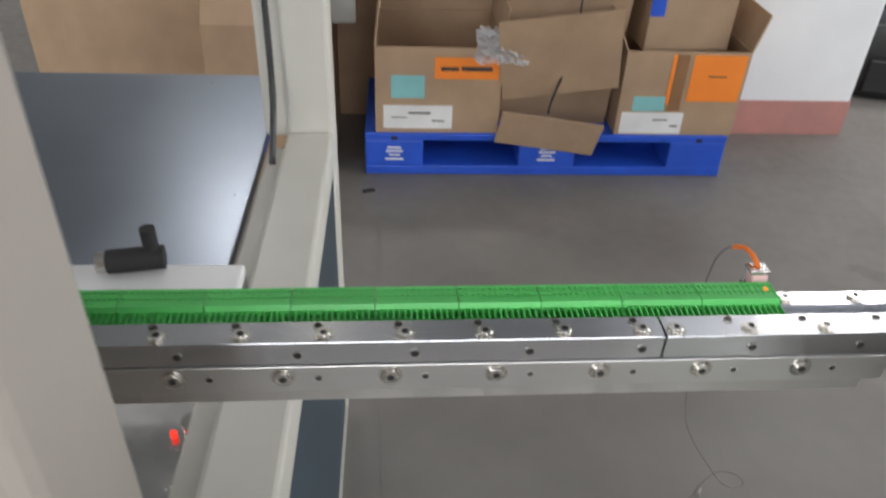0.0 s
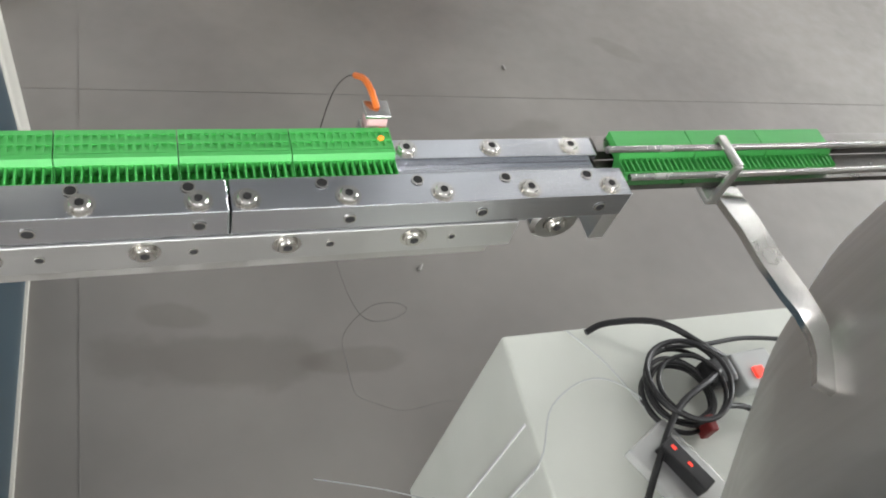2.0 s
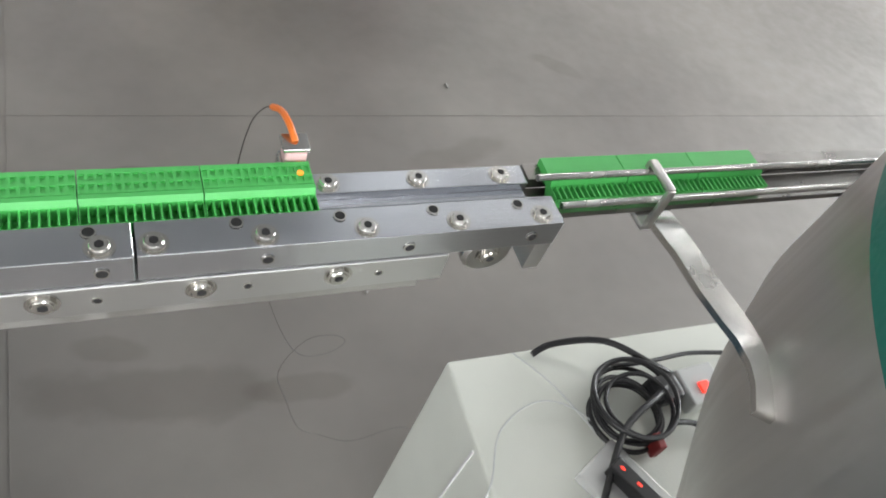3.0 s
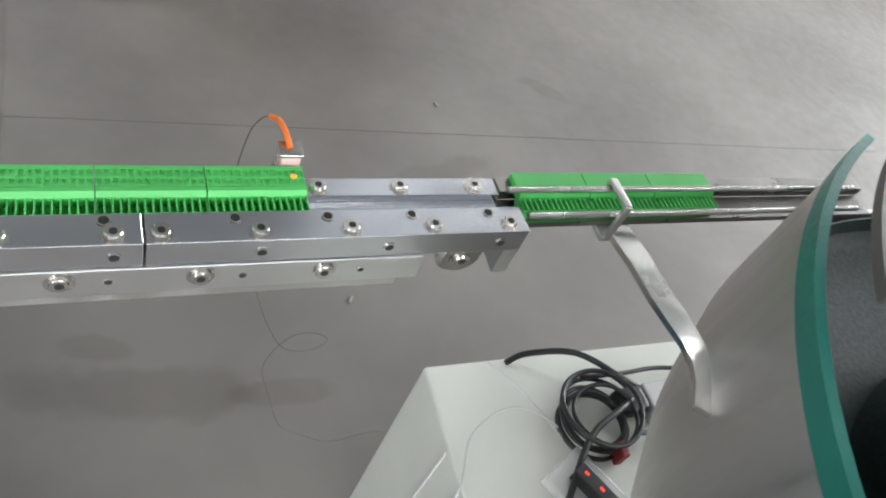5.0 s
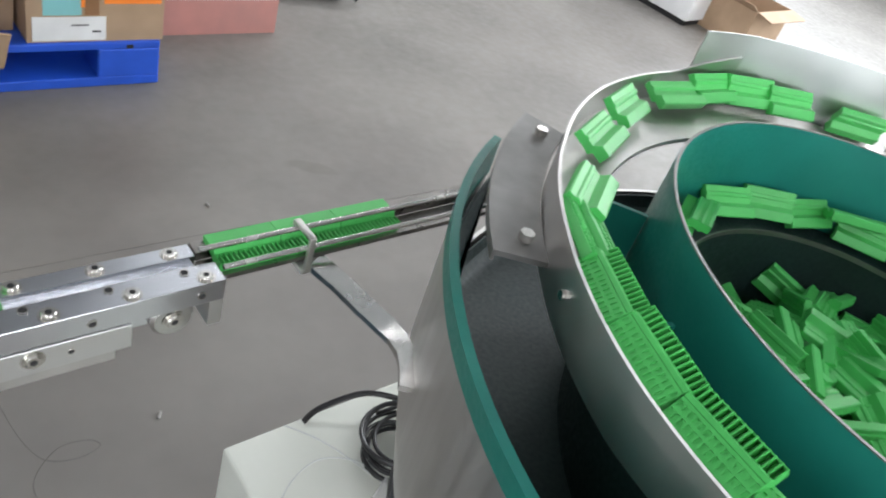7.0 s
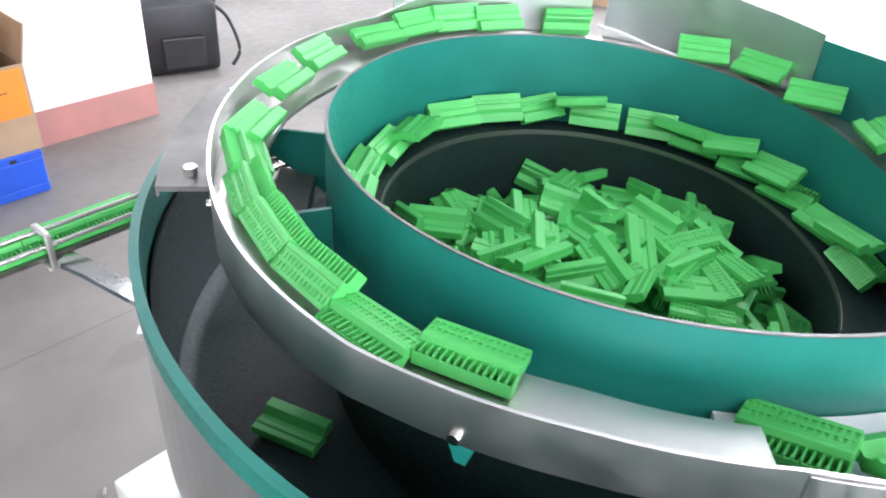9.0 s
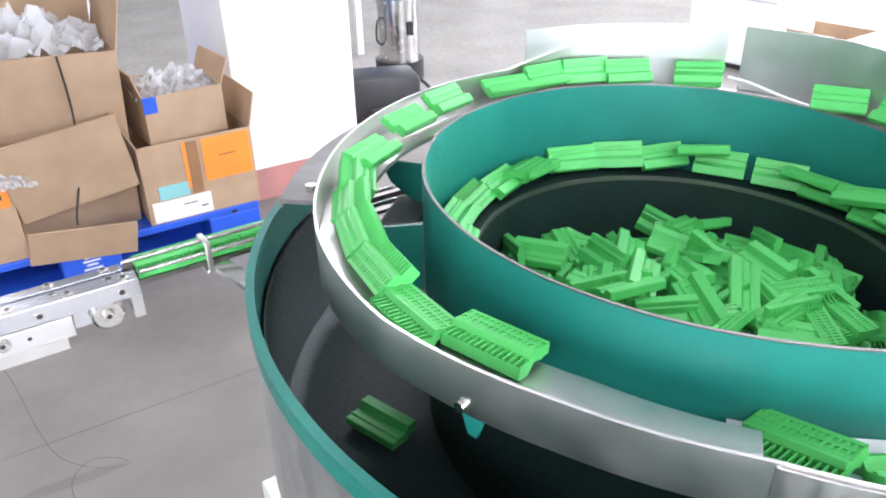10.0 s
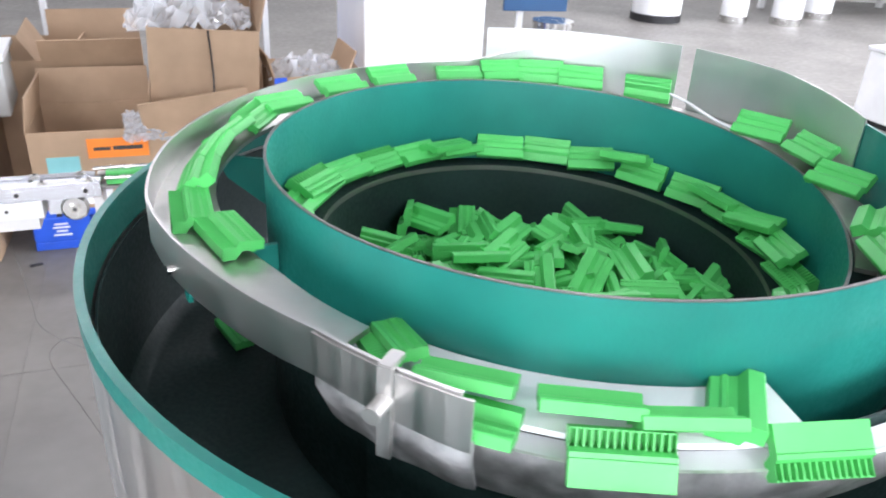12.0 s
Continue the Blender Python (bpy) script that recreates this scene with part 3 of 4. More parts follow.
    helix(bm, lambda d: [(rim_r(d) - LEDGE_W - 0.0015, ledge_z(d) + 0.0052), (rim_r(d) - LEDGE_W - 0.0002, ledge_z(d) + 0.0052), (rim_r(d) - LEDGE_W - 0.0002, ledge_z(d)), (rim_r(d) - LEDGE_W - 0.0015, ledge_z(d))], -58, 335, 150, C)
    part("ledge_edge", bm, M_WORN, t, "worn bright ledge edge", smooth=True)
    # Skirt below the ledge: the bowl's inner shade is in its dark colour.
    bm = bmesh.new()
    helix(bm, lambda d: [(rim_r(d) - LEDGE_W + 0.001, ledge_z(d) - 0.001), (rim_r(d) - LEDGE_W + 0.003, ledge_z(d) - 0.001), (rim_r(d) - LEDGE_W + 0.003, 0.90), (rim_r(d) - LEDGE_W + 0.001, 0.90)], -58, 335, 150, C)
    part("inner_skirt", bm, M_DKGREEN, t, "dark green skirt below the ledge, darkened for the bowl's shade", smooth=True)
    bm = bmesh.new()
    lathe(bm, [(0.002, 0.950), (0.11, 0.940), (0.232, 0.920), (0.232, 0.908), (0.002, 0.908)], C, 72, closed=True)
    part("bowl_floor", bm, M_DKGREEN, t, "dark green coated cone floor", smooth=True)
    # outer ring track
    bm = bmesh.new()
    helix(bm, lambda d: [(ring_in(d), ring_z(d)), (ring_out(d), ring_z(d)), (ring_out(d), ring_z(d) - 0.004), (ring_in(d), ring_z(d) - 0.004)], 332, 592, 130, C)
    ring = part("ring_track", bm, M_BRUSHED, t, "flat steel ring track", smooth=True)
    bm = bmesh.new()
    helix(bm, lambda d: [(ring_out(d), lip_z(d)), (ring_out(d) + 0.0022, lip_z(d)), (ring_out(d) + 0.0022, ring_z(d) - interp(d, (446, 540, 560, 607), (0.020, 0.018, 0.008, 0.006))), (ring_out(d), ring_z(d) - interp(d, (446, 540, 560, 607), (0.020, 0.018, 0.008, 0.006)))], 446, 607, 100, C)
    part("ring_lip", bm, M_LIP, ring, "brushed steel outer lip", smooth=True)
    bm = bmesh.new()
    helix(bm, lambda d: [(ring_out(d) + 0.0026, lip_z(d) - 0.0015), (ring_out(d) + 0.0042, lip_z(d) - 0.0015), (ring_out(d) + 0.0036, interp(d, (592, 600, 608), (1.1155, 1.113, 1.110))), (ring_out(d) + 0.002, interp(d, (592, 600, 608), (1.1155, 1.113, 1.110)))], 592, 608, 24, C)
    part("overlap_plate", bm, M_BRUSHED, ring, "dull overlapping steel plate at the end of the lip", smooth=True)
    for a0, a1, n in ((415.5, 456, "shield_plate"), (368, 412.5, "side_wall")):
        bm = bmesh.new()
        helix(bm, lambda d: [(ring_out(d) + 0.003, interp(d, (368, 392, 412), (1.172, 1.186, 1.188))), (ring_out(d) + 0.0045, interp(d, (368, 392, 412), (1.172, 1.186, 1.188))), (ring_out(d) + 0.0045, ring_z(d) - 0.03), (ring_out(d) + 0.003, ring_z(d) - 0.03)], a0, a1, 30, C)
        part(n, bm, M_SATIN, ring, "curved polished steel guard plate", smooth=True)
    bm = bmesh.new()
    tube(bm, [(C[0] + r * math.cos(radians(d)), C[1] + r * math.sin(radians(d)), z) for d, r, z in ((55, 0.300, 1.137), (50, 0.288, 1.134), (43, 0.276, 1.126), (35, 0.268, 1.121))], 0.0016)
    part("guide_wire", bm, M_SHELF, ring, "thin white bent guide wire", smooth=True)
    # teal wall that closes the spiral on the far side
    bm = bmesh.new()
    helix(bm, lambda d: [(ring_out(d) + 0.006, 1.166), (ring_out(d) + 0.009, 1.166), (ring_out(d) + 0.009, TUB_FLOOR), (ring_out(d) + 0.006, TUB_FLOOR)], 332, 372, 30, C)
    part("outer_wall", bm, M_TEAL, t, "teal coated outer spiral wall", smooth=True)
    # front shelf and stepped ledge
    def sh_in(d): return rim_r(d) + 0.004
    def sh_out(d): return interp(d, (228, 237, 247, 256, 290, 320), (0.297, 0.310, 0.324, 0.327, 0.327, 0.332))
    bm = bmesh.new()
    helix(bm, lambda d: [(sh_in(d), 1.106), (sh_out(d), 1.103), (sh_out(d), 1.099), (sh_in(d), 1.102)], 229, 279.5, 40, C)
    part("front_shelf", bm, M_SHELF, t, "glossy white shelf beside the bowl wall", smooth=True)
    # White base colour stands in for the steel ledge's bright reflection.
    bm = bmesh.new()
    helix(bm, lambda d: [(sh_out(d) - 0.006, 1.093), (sh_out(d) + 0.010, 1.091), (sh_out(d) + 0.010, 1.087), (sh_out(d) - 0.006, 1.089)], 244, 320, 50, C)
    part("step_ledge", bm, M_SHELF, t, "steel stepped ledge, bright reflection put into its white colour", smooth=True)
    bm = bmesh.new()
    helix(bm, lambda d: [(sh_out(d) + 0.010, 1.094), (sh_out(d) + 0.0122, 1.094), (sh_out(d) + 0.011, 1.078), (sh_out(d) - 0.004, 1.047), (sh_out(d) - 0.006, 1.047), (sh_out(d) + 0.0088, 1.078)], 244, 320, 60, C)
    part("ledge_skirt", bm, M_HAMMER, t, "mottled polished steel skirt", smooth=True)
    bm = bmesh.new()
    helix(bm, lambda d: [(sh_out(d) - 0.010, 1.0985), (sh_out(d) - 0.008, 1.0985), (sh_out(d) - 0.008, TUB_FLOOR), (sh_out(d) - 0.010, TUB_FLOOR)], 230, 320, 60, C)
    part("lower_wall", bm, M_DKGREEN, t, "dark green wall under the shelf", smooth=True)
    bm = bmesh.new()
    def pr(d): return interp(d, (230, 240, 247, 262), (0.338, 0.350, 0.356, 0.356)) + 0.0008 * math.sin(d * 0.9)
    helix(bm, lambda d: [(pr(d), 1.112), (pr(d) + 0.002, 1.112), (pr(d) + 0.003, 1.098), (pr(d) - 0.011, 1.068), (pr(d) - 0.013, 1.068), (pr(d) + 0.001, 1.098)], 230.5, 248, 40, C)
    part("patch_plate", bm, M_HAMMER, t, "mottled welded steel patch below the lip", smooth=True)
    bm = bmesh.new()
    tube(bm, [(C[0] + (pr(d) + 0.004) * math.cos(radians(d)), C[1] + (pr(d) + 0.004) * math.sin(radians(d)), 1.1135) for d in (230.5, 234, 238, 242, 246)], 0.0016)
    part("edge_rod", bm, M_STEEL, t, "thin bright rod below the lip", smooth=True)
    # bracket plate over the chute
    b0, b1 = Vector((0.477, 0.283, 1.125)), Vector((0.561, 0.407, 1.125))
    bm = bmesh.new()
    helix(bm, lambda d: [(0.352, 1.120), (0.388, 1.123), (0.388, 1.119), (0.352, 1.116)], 130, 160, 10, C)
    br = part("cover_plate", bm, M_WORN, t, "flat steel cover plate over the chute mouth", smooth=True)
    bm = bmesh.new()
    helix(bm, lambda d: [(0.388, 1.123), (0.390, 1.123), (0.390, 1.115), (0.388, 1.115)], 130, 160, 10, C)
    part("flange", bm, M_WORN, br, smooth=True)
    for p in (b0, b1):
        bm = bmesh.new()
        add_cyl(bm, 0.0052, 0.006, pose(p.x, p.y, p.z), 6)
        part("bolt", bm, M_SCREW, br, "round steel bolt head", smooth=True)
    bm = bmesh.new()
    add_box(bm, -0.016, 0.018, -0.035, 0.035, -0.014, 0.014, bevel=0.002, m=pose(C[0], C[1], 0, 0, 0, 146) @ pose(0.300, 0, 1.060, 0, -8, 0))
    part("discharge_guide", bm, M_WORN, t, "grey steel discharge guide below the ring")
    # teal gussets under the ring and at the bowl wall
    for a in (166, 203, 140):
        bm = bmesh.new()
        ra, rb = rim_r(a) + 0.004, ring_in(a + 360) + 0.026
        A = [bm.verts.new(v) for v in ((ra, -0.002, 1.112), (rb, -0.002, 1.112), (rb - 0.01, -0.002, 1.090), (ra, -0.002, 1.05))]
        Bv = [bm.verts.new((v.co.x, 0.002, v.co.z)) for v in A]
        bm.faces.new(A); bm.faces.new(Bv[::-1])
        for j in range(4):
            bm.faces.new((A[j], A[(j + 1) % 4], Bv[(j + 1) % 4], Bv[j]))
        bmesh.ops.transform(bm, matrix=pose(C[0], C[1], 0, 0, 0, a), verts=bm.verts)
        part("gusset", bm, M_TEAL, t, "small teal coated gusset")
    for a, up in ((166, 0.004), (207, -0.003)):
        bm = bmesh.new()
        r = ring_out(a + 360)
        add_cyl(bm, 0.0032, 0.004, pose(C[0], C[1], 0, 0, 0, a) @ pose(r + 0.003, 0, ring_z(a + 360) + up, 0, 90, 0), 14)
        part("bolt", bm, M_SCREW, t, smooth=True)
    for a in (165, 207):
        bm = bmesh.new()
        r = ring_out(a + 360) - 0.006
        zz = ring_z(a + 360) - 0.006
        A = [bm.verts.new(v) for v in ((r, -0.011, zz), (r, 0.011, zz), (r, 0.003, zz - 0.024), (r, -0.003, zz - 0.024))]
        Bv = [bm.verts.new((v.co.x - 0.003, v.co.y, v.co.z)) for v in A]
        bm.faces.new(A); bm.faces.new(Bv[::-1])
        for j in range(4):
            bm.faces.new((A[j], A[(j + 1) % 4], Bv[(j + 1) % 4], Bv[j]))
        bmesh.ops.transform(bm, matrix=pose(C[0], C[1], 0, 0, 0, a), verts=bm.verts)
        part("bracket_tab", bm, M_TEAL, t, "small teal tab below the ring")
    # clamp on the lip
    a = 240.5
    bm = bmesh.new()
    M = pose(C[0], C[1], 0, 0, 0, a)
    add_box(bm, 0.348, 0.363, -0.004, 0.004, 1.145, 1.148, m=M)
    add_box(bm, 0.360, 0.364, -0.004, 0.004, 1.090, 1.1475, m=M)
    add_cyl(bm, 0.005, 0.016, M @ pose(0.369, 0, 1.126, 0, 90, 0), 14)
    part("lip_clamp", bm, M_BRUSHED, t, "small steel clamp on the lip", smooth=True)
    return t


def on_ring(d, r, z, yaw=0.0, tilt=0.0, pitch=0.0, flip=0.0):
    return pose(C[0], C[1], 0, 0, 0, d) @ pose(r, 0, z) @ pose(0, 0, 0, 0, 0, 90 + yaw) @ pose(0, 0, 0, tilt, pitch, 0) @ pose(0, 0, 0, flip, 0, 0)


def bowl_blocks():
    rnd = random.Random(11)
    lab = "bright green plastic terminal block resting on the steel ring track"
    # outer ring: angle, offset from lip, yaw, tilt, flip
    rows = [(332, 0.256, 18, -38, 180), (346, 0.256, -24, -30, 180), (4, 0.262, 22, -44, 180), (18.5, 0.284, -10, -48, 180), (31.5, 0.284, 12, -54, 180),
            (60.8, 0.322, 0, 58, 0), (75.8, 0.322, 4, -58, 180), (84.6, 0.329, -3, -66, 180), (93.0, 0.331, 4, -50, 180), (103.2, 0.327, -10, -26, 180), (119.3, 0.328, 4, -42, 180), (132.2, 0.324, -6, -30, 180),
            (148.5, 0.323, -14, -26, 180), (157, 0.326, 8, -30, 0), (166, 0.328, 180, -36, 0), (175.6, 0.326, 180, -40, 0), (185.4, 0.326, 180, -38, 0), (195.0, 0.332, 0, -6, 0), (204.4, 0.314, 6, -8, 0)]
    for d, r, yaw, tilt, flip in rows:
        dd = d + 360 if d < 330 else d
        z = ring_z(dd) + 0.0080 + abs(math.sin(radians(tilt))) * 0.0125
        block(on_ring(d, r, z, yaw, tilt, rnd.uniform(-2, 2), flip), lab, "terminal blocks on the ring track")
    # front shelf and stepped ledge
    for d, r, z, yaw, tilt, pitch, flip in ((235.0, 0.305, 1.1175, -40, 4, -14, 0), (245.2, 0.318, 1.1175, 4, -34, 0, 180), (246.6, 0.341, 1.110, 0, -16, 0, 180), (257.4, 0.319, 1.1165, 2, -34, 0, 180), (266.4, 0.323, 1.113, 0, -42, 0, 180),
                                            (273.0, 0.305, 1.109, -117, -4, 0, 180), (260.2, 0.342, 1.104, 182, -62, 0, 0), (278.4, 0.340, 1.104, -6, 48, 0, 0)):
        block(on_ring(d, r, z, yaw, tilt, pitch, flip), "bright green plastic terminal block on the bright front shelf", "terminal blocks on the shelf", r > 0.3365)
    # inner ledge
    d = -34.0
    while d < 322:
        r = rim_r(d) - rnd.uniform(0.017, 0.024)
        tilt, flip = rnd.choice((-36, -50, -62, -68, -30, -56, 14)), rnd.choice((0, 180, 180, 180))
        z = ledge_z(d) + 0.0105 + abs(math.sin(radians(tilt))) * 0.0115
        block(on_ring(d, r, z, rnd.uniform(-14, 14), tilt, rnd.uniform(-4, 4), flip), "bright green plastic terminal block on the inner spiral ledge", "terminal blocks on the inner ledge")
        if rnd.random() < 0.30:
            block(on_ring(d + 5, r - 0.005, z + 0.015, rnd.uniform(-16, 16), rnd.uniform(-45, 10), rnd.uniform(-8, 8), rnd.choice((0, 180))), "bright green plastic terminal block on the inner spiral ledge", "terminal blocks on the inner ledge")
        d += math.degrees(LEN * SMALL / r) * rnd.uniform(0.95, 1.15)
    # heap on the cone floor
    low = bmesh.new()
    for i in range(340):
        a, q = rnd.uniform(0, 360), math.sqrt(rnd.random())
        r = (rim_r(a if a <= 320 else a - 360) - 0.052) * q
        lean = 0.5 + 0.5 * math.cos(radians(a - 140)) * q
        top = 0.044 + 0.044 * lean
        x, y = C[0] + r * math.cos(radians(a)), C[1] + r * math.sin(radians(a))
        z = 0.950 - 0.13 * r + 0.010 + top * (i / 340)
        m = pose(x, y, z, rnd.gauss(0, 16), rnd.gauss(0, 12), rnd.uniform(0, 360)) @ pose(0, 0, 0, rnd.choice((0, 180, 90, 180)), 0, 0)
        if i < 150:
            n0 = len(low.verts)
            low.from_mesh(BOWL_BLOCK)
            low.verts.ensure_lookup_table()
            bmesh.ops.transform(low, matrix=m, verts=low.verts[n0:])
        else:
            block(m, "bright green plastic terminal block heaped in the bowl", "terminal blocks in the heap")
    tagged(link("block_heap", low, M_BLOCK), "buried lower layers of green plastic terminal blocks", "blocks", kind="stuff")
    # strays on the tub floor
    for d, r, yaw in ((173, 0.318, 38), (318, 0.35, 60), (300, 0.36, 10)):
        block(on_ring(d, r, TUB_FLOOR + 0.009, yaw, 0, 0, 180), "stray green terminal block on the dark tub floor", "stray terminal blocks")


# ---- control cabinet under the bowl ----
CAB = pose(0.400, 0.559, -0.008, 0, 0, 13.5)


def control_cabinet():
    t = thing("control_cabinet", CAB, "pale grey-white powder-coated base cabinet below the bowl", "cabinet")
    part("body", box_bm(0.0, 1.05, -0.95, 0.0, 0.02, 0.561, bevel=0.004), M_CABINET, t)
    for y in (-0.11, -0.16):
        part("seam", box_bm(-0.002, 0.001, y - 0.0015, y + 0.0015, 0.03, 0.55), M_WHITEPLASTIC, t)
    s = part("socket_recess", box_bm(-0.003, 0.002, -0.17, -0.06, 0.06, 0.15), M_HOLE, t, "dark socket recess")
    part("latch", box_bm(-0.010, 0.0, -0.14, -0.10, 0.09, 0.11, bevel=0.002), M_STEEL, s)
    for x, y in ((0.03, -0.03), (1.02, -0.03), (0.03, -0.92), (1.02, -0.92)):
        bm = bmesh.new()
        add_cyl(bm, 0.02, 0.022, pose(x, y, 0.011), 16)
        part("foot", bm, M_BLACK, t)
    bm = bmesh.new()
    add_cyl(bm, 0.24, 0.03, pose(0.31, -0.51, 0.577), 48)
    part("mounting_disc", bm, M_BRUSHED, t, smooth=True)


def cabinet_clutter():
    top = CAB @ pose(0, 0, 0.562)
    t = thing("coiled_cable", top @ pose(0.20, -0.105, 0), "coil of black power cable on the cabinet top", "cable")
    rnd = random.Random(4)
    for k in range(8):
        bm = bmesh.new()
        ox, oy, r = rnd.uniform(-.010, .010), rnd.uniform(-.009, .009), 0.050 + rnd.uniform(-.012, .008)
        tube(bm, [(ox + r * math.cos(a), oy + r * math.sin(a) * 0.95, 0.005 + 0.0042 * k + 0.003 * math.sin(2 * a + k)) for a in np.linspace(k, k + 2 * math.pi, 24)], 0.0029)
        part("loop", bm, M_BLACK, t, smooth=True)
    bm = bmesh.new()
    tube(bm, [(-0.09, 0.095, 0.004), (-0.06, 0.10, 0.014), (0.0, 0.085, 0.03), (0.05, 0.045, 0.030), (0.09, 0.03, 0.012)], 0.0042)
    part("lead", bm, M_BLACK, t, smooth=True)
    bm = bmesh.new()
    tube(bm, [(0.09, 0.03, 0.012), (0.03, 0.0, 0.034), (-0.03, -0.03, 0.034), (-0.08, -0.09, 0.02), (-0.13, -0.16, 0.006)], 0.0042)
    part("lead", bm, M_BLACK, t, smooth=True)
    bm = bmesh.new()
    tube(bm, [(0.05, -0.03, 0.02), (0.09, -0.04, 0.012), (0.12, -0.10, 0.006), (0.11, -0.18, 0.005)], 0.0036)
    part("lead", bm, M_BLACK, t, smooth=True)
    bm = bmesh.new()
    tube(bm, [(0.0, 0.055, 0.02), (0.06, 0.055, 0.016), (0.13, 0.06, 0.01), (0.2, 0.05, 0.01)], 0.0030)
    part("lead", bm, M_BLACK, t, smooth=True)
    part("cable_tie", box_bm(0.005, 0.016, -0.06, -0.04, 0.002, 0.03, bevel=0.002), material("red_tie", (0.22, 0.02, 0.02), 0.5), t, "dark red cable tie")
    t = thing("power_switch", top @ pose(0.31, -0.10, 0, 0, 0, 4), "small switch block with a lit red rocker", "switch")
    part("body", box_bm(-0.028, 0.03, -0.02, 0.03, 0.0, 0.028, bevel=0.003), M_GREYMACH, t)
    part("plug", box_bm(-0.075, -0.03, -0.006, 0.03, 0.004, 0.03, bevel=0.008), M_BLACK, t, "black moulded plug")
    part("rocker", box_bm(-0.009, 0.006, -0.009, 0.006, 0.028, 0.032, bevel=0.0015), M_RED, t, "glowing red rocker")
    t = thing("fibre_amplifier", top @ pose(0.155, -0.20, 0, 0, 0, -62), "black fibre amplifier with red digits under a clear cover", "amplifier")
    part("body", box_bm(-0.036, 0.030, -0.010, 0.010, 0.0, 0.034, bevel=0.002), M_BLACK, t)
    part("cover", box_bm(-0.055, 0.05, -0.035, 0.034, 0.0, 0.016, bevel=0.003), M_ACRYL, t, "clear plastic cover")
    for x in (-0.028, -0.004):
        part("display", box_bm(x, x + 0.006, -0.0014, 0.0014, 0.034, 0.0347), M_RED, t, "glowing red display")
    t = thing("sensor_wire", top, "thin grey loose sensor wire draped over the cabinet", "wire")
    bm = bmesh.new()
    tube(bm, [(0.16, -0.15, 0.004), (0.14, -0.10, 0.01), (0.09, -0.075, 0.012), (0.03, -0.10, 0.008), (-0.004, -0.16, 0.0), (-0.02, -0.17, -0.1), (-0.05, -0.13, -0.2), (-0.10, -0.05, -0.35), (-0.16, 0.05, -0.5575)], 0.0010, 6)
    part("strand", bm, M_GREYMACH, t, smooth=True)
    bm = bmesh.new()
    tube(bm, [(0.16, -0.15, 0.004), (0.12, -0.06, 0.008), (0.085, -0.004, 0.003)], 0.0010, 6)
    part("strand", bm, M_GREYMACH, t, smooth=True)


def floor_scraps():
    for i, (x, y, s) in enumerate(((-0.570, 2.076, 0.021), (0.421, 1.048, 0.010), (0.655, 1.771, 0.009))):
        bm = box_bm(-s, s, -s * .35, s * .35, 0.0, 0.006, bevel=0.002)
        o = tagged(link("floor_scrap", bm, M_BLACK if i == 0 else M_SMUDGE), "small scrap lying on the floor", "scrap")
        o.matrix_world = pose(x, y, 0.0, 0, 0, 40 * i + 30)


# ---- machine on the left ----
MACH = pose(-0.351, 0.914, 0, 0, 0, 13.0)


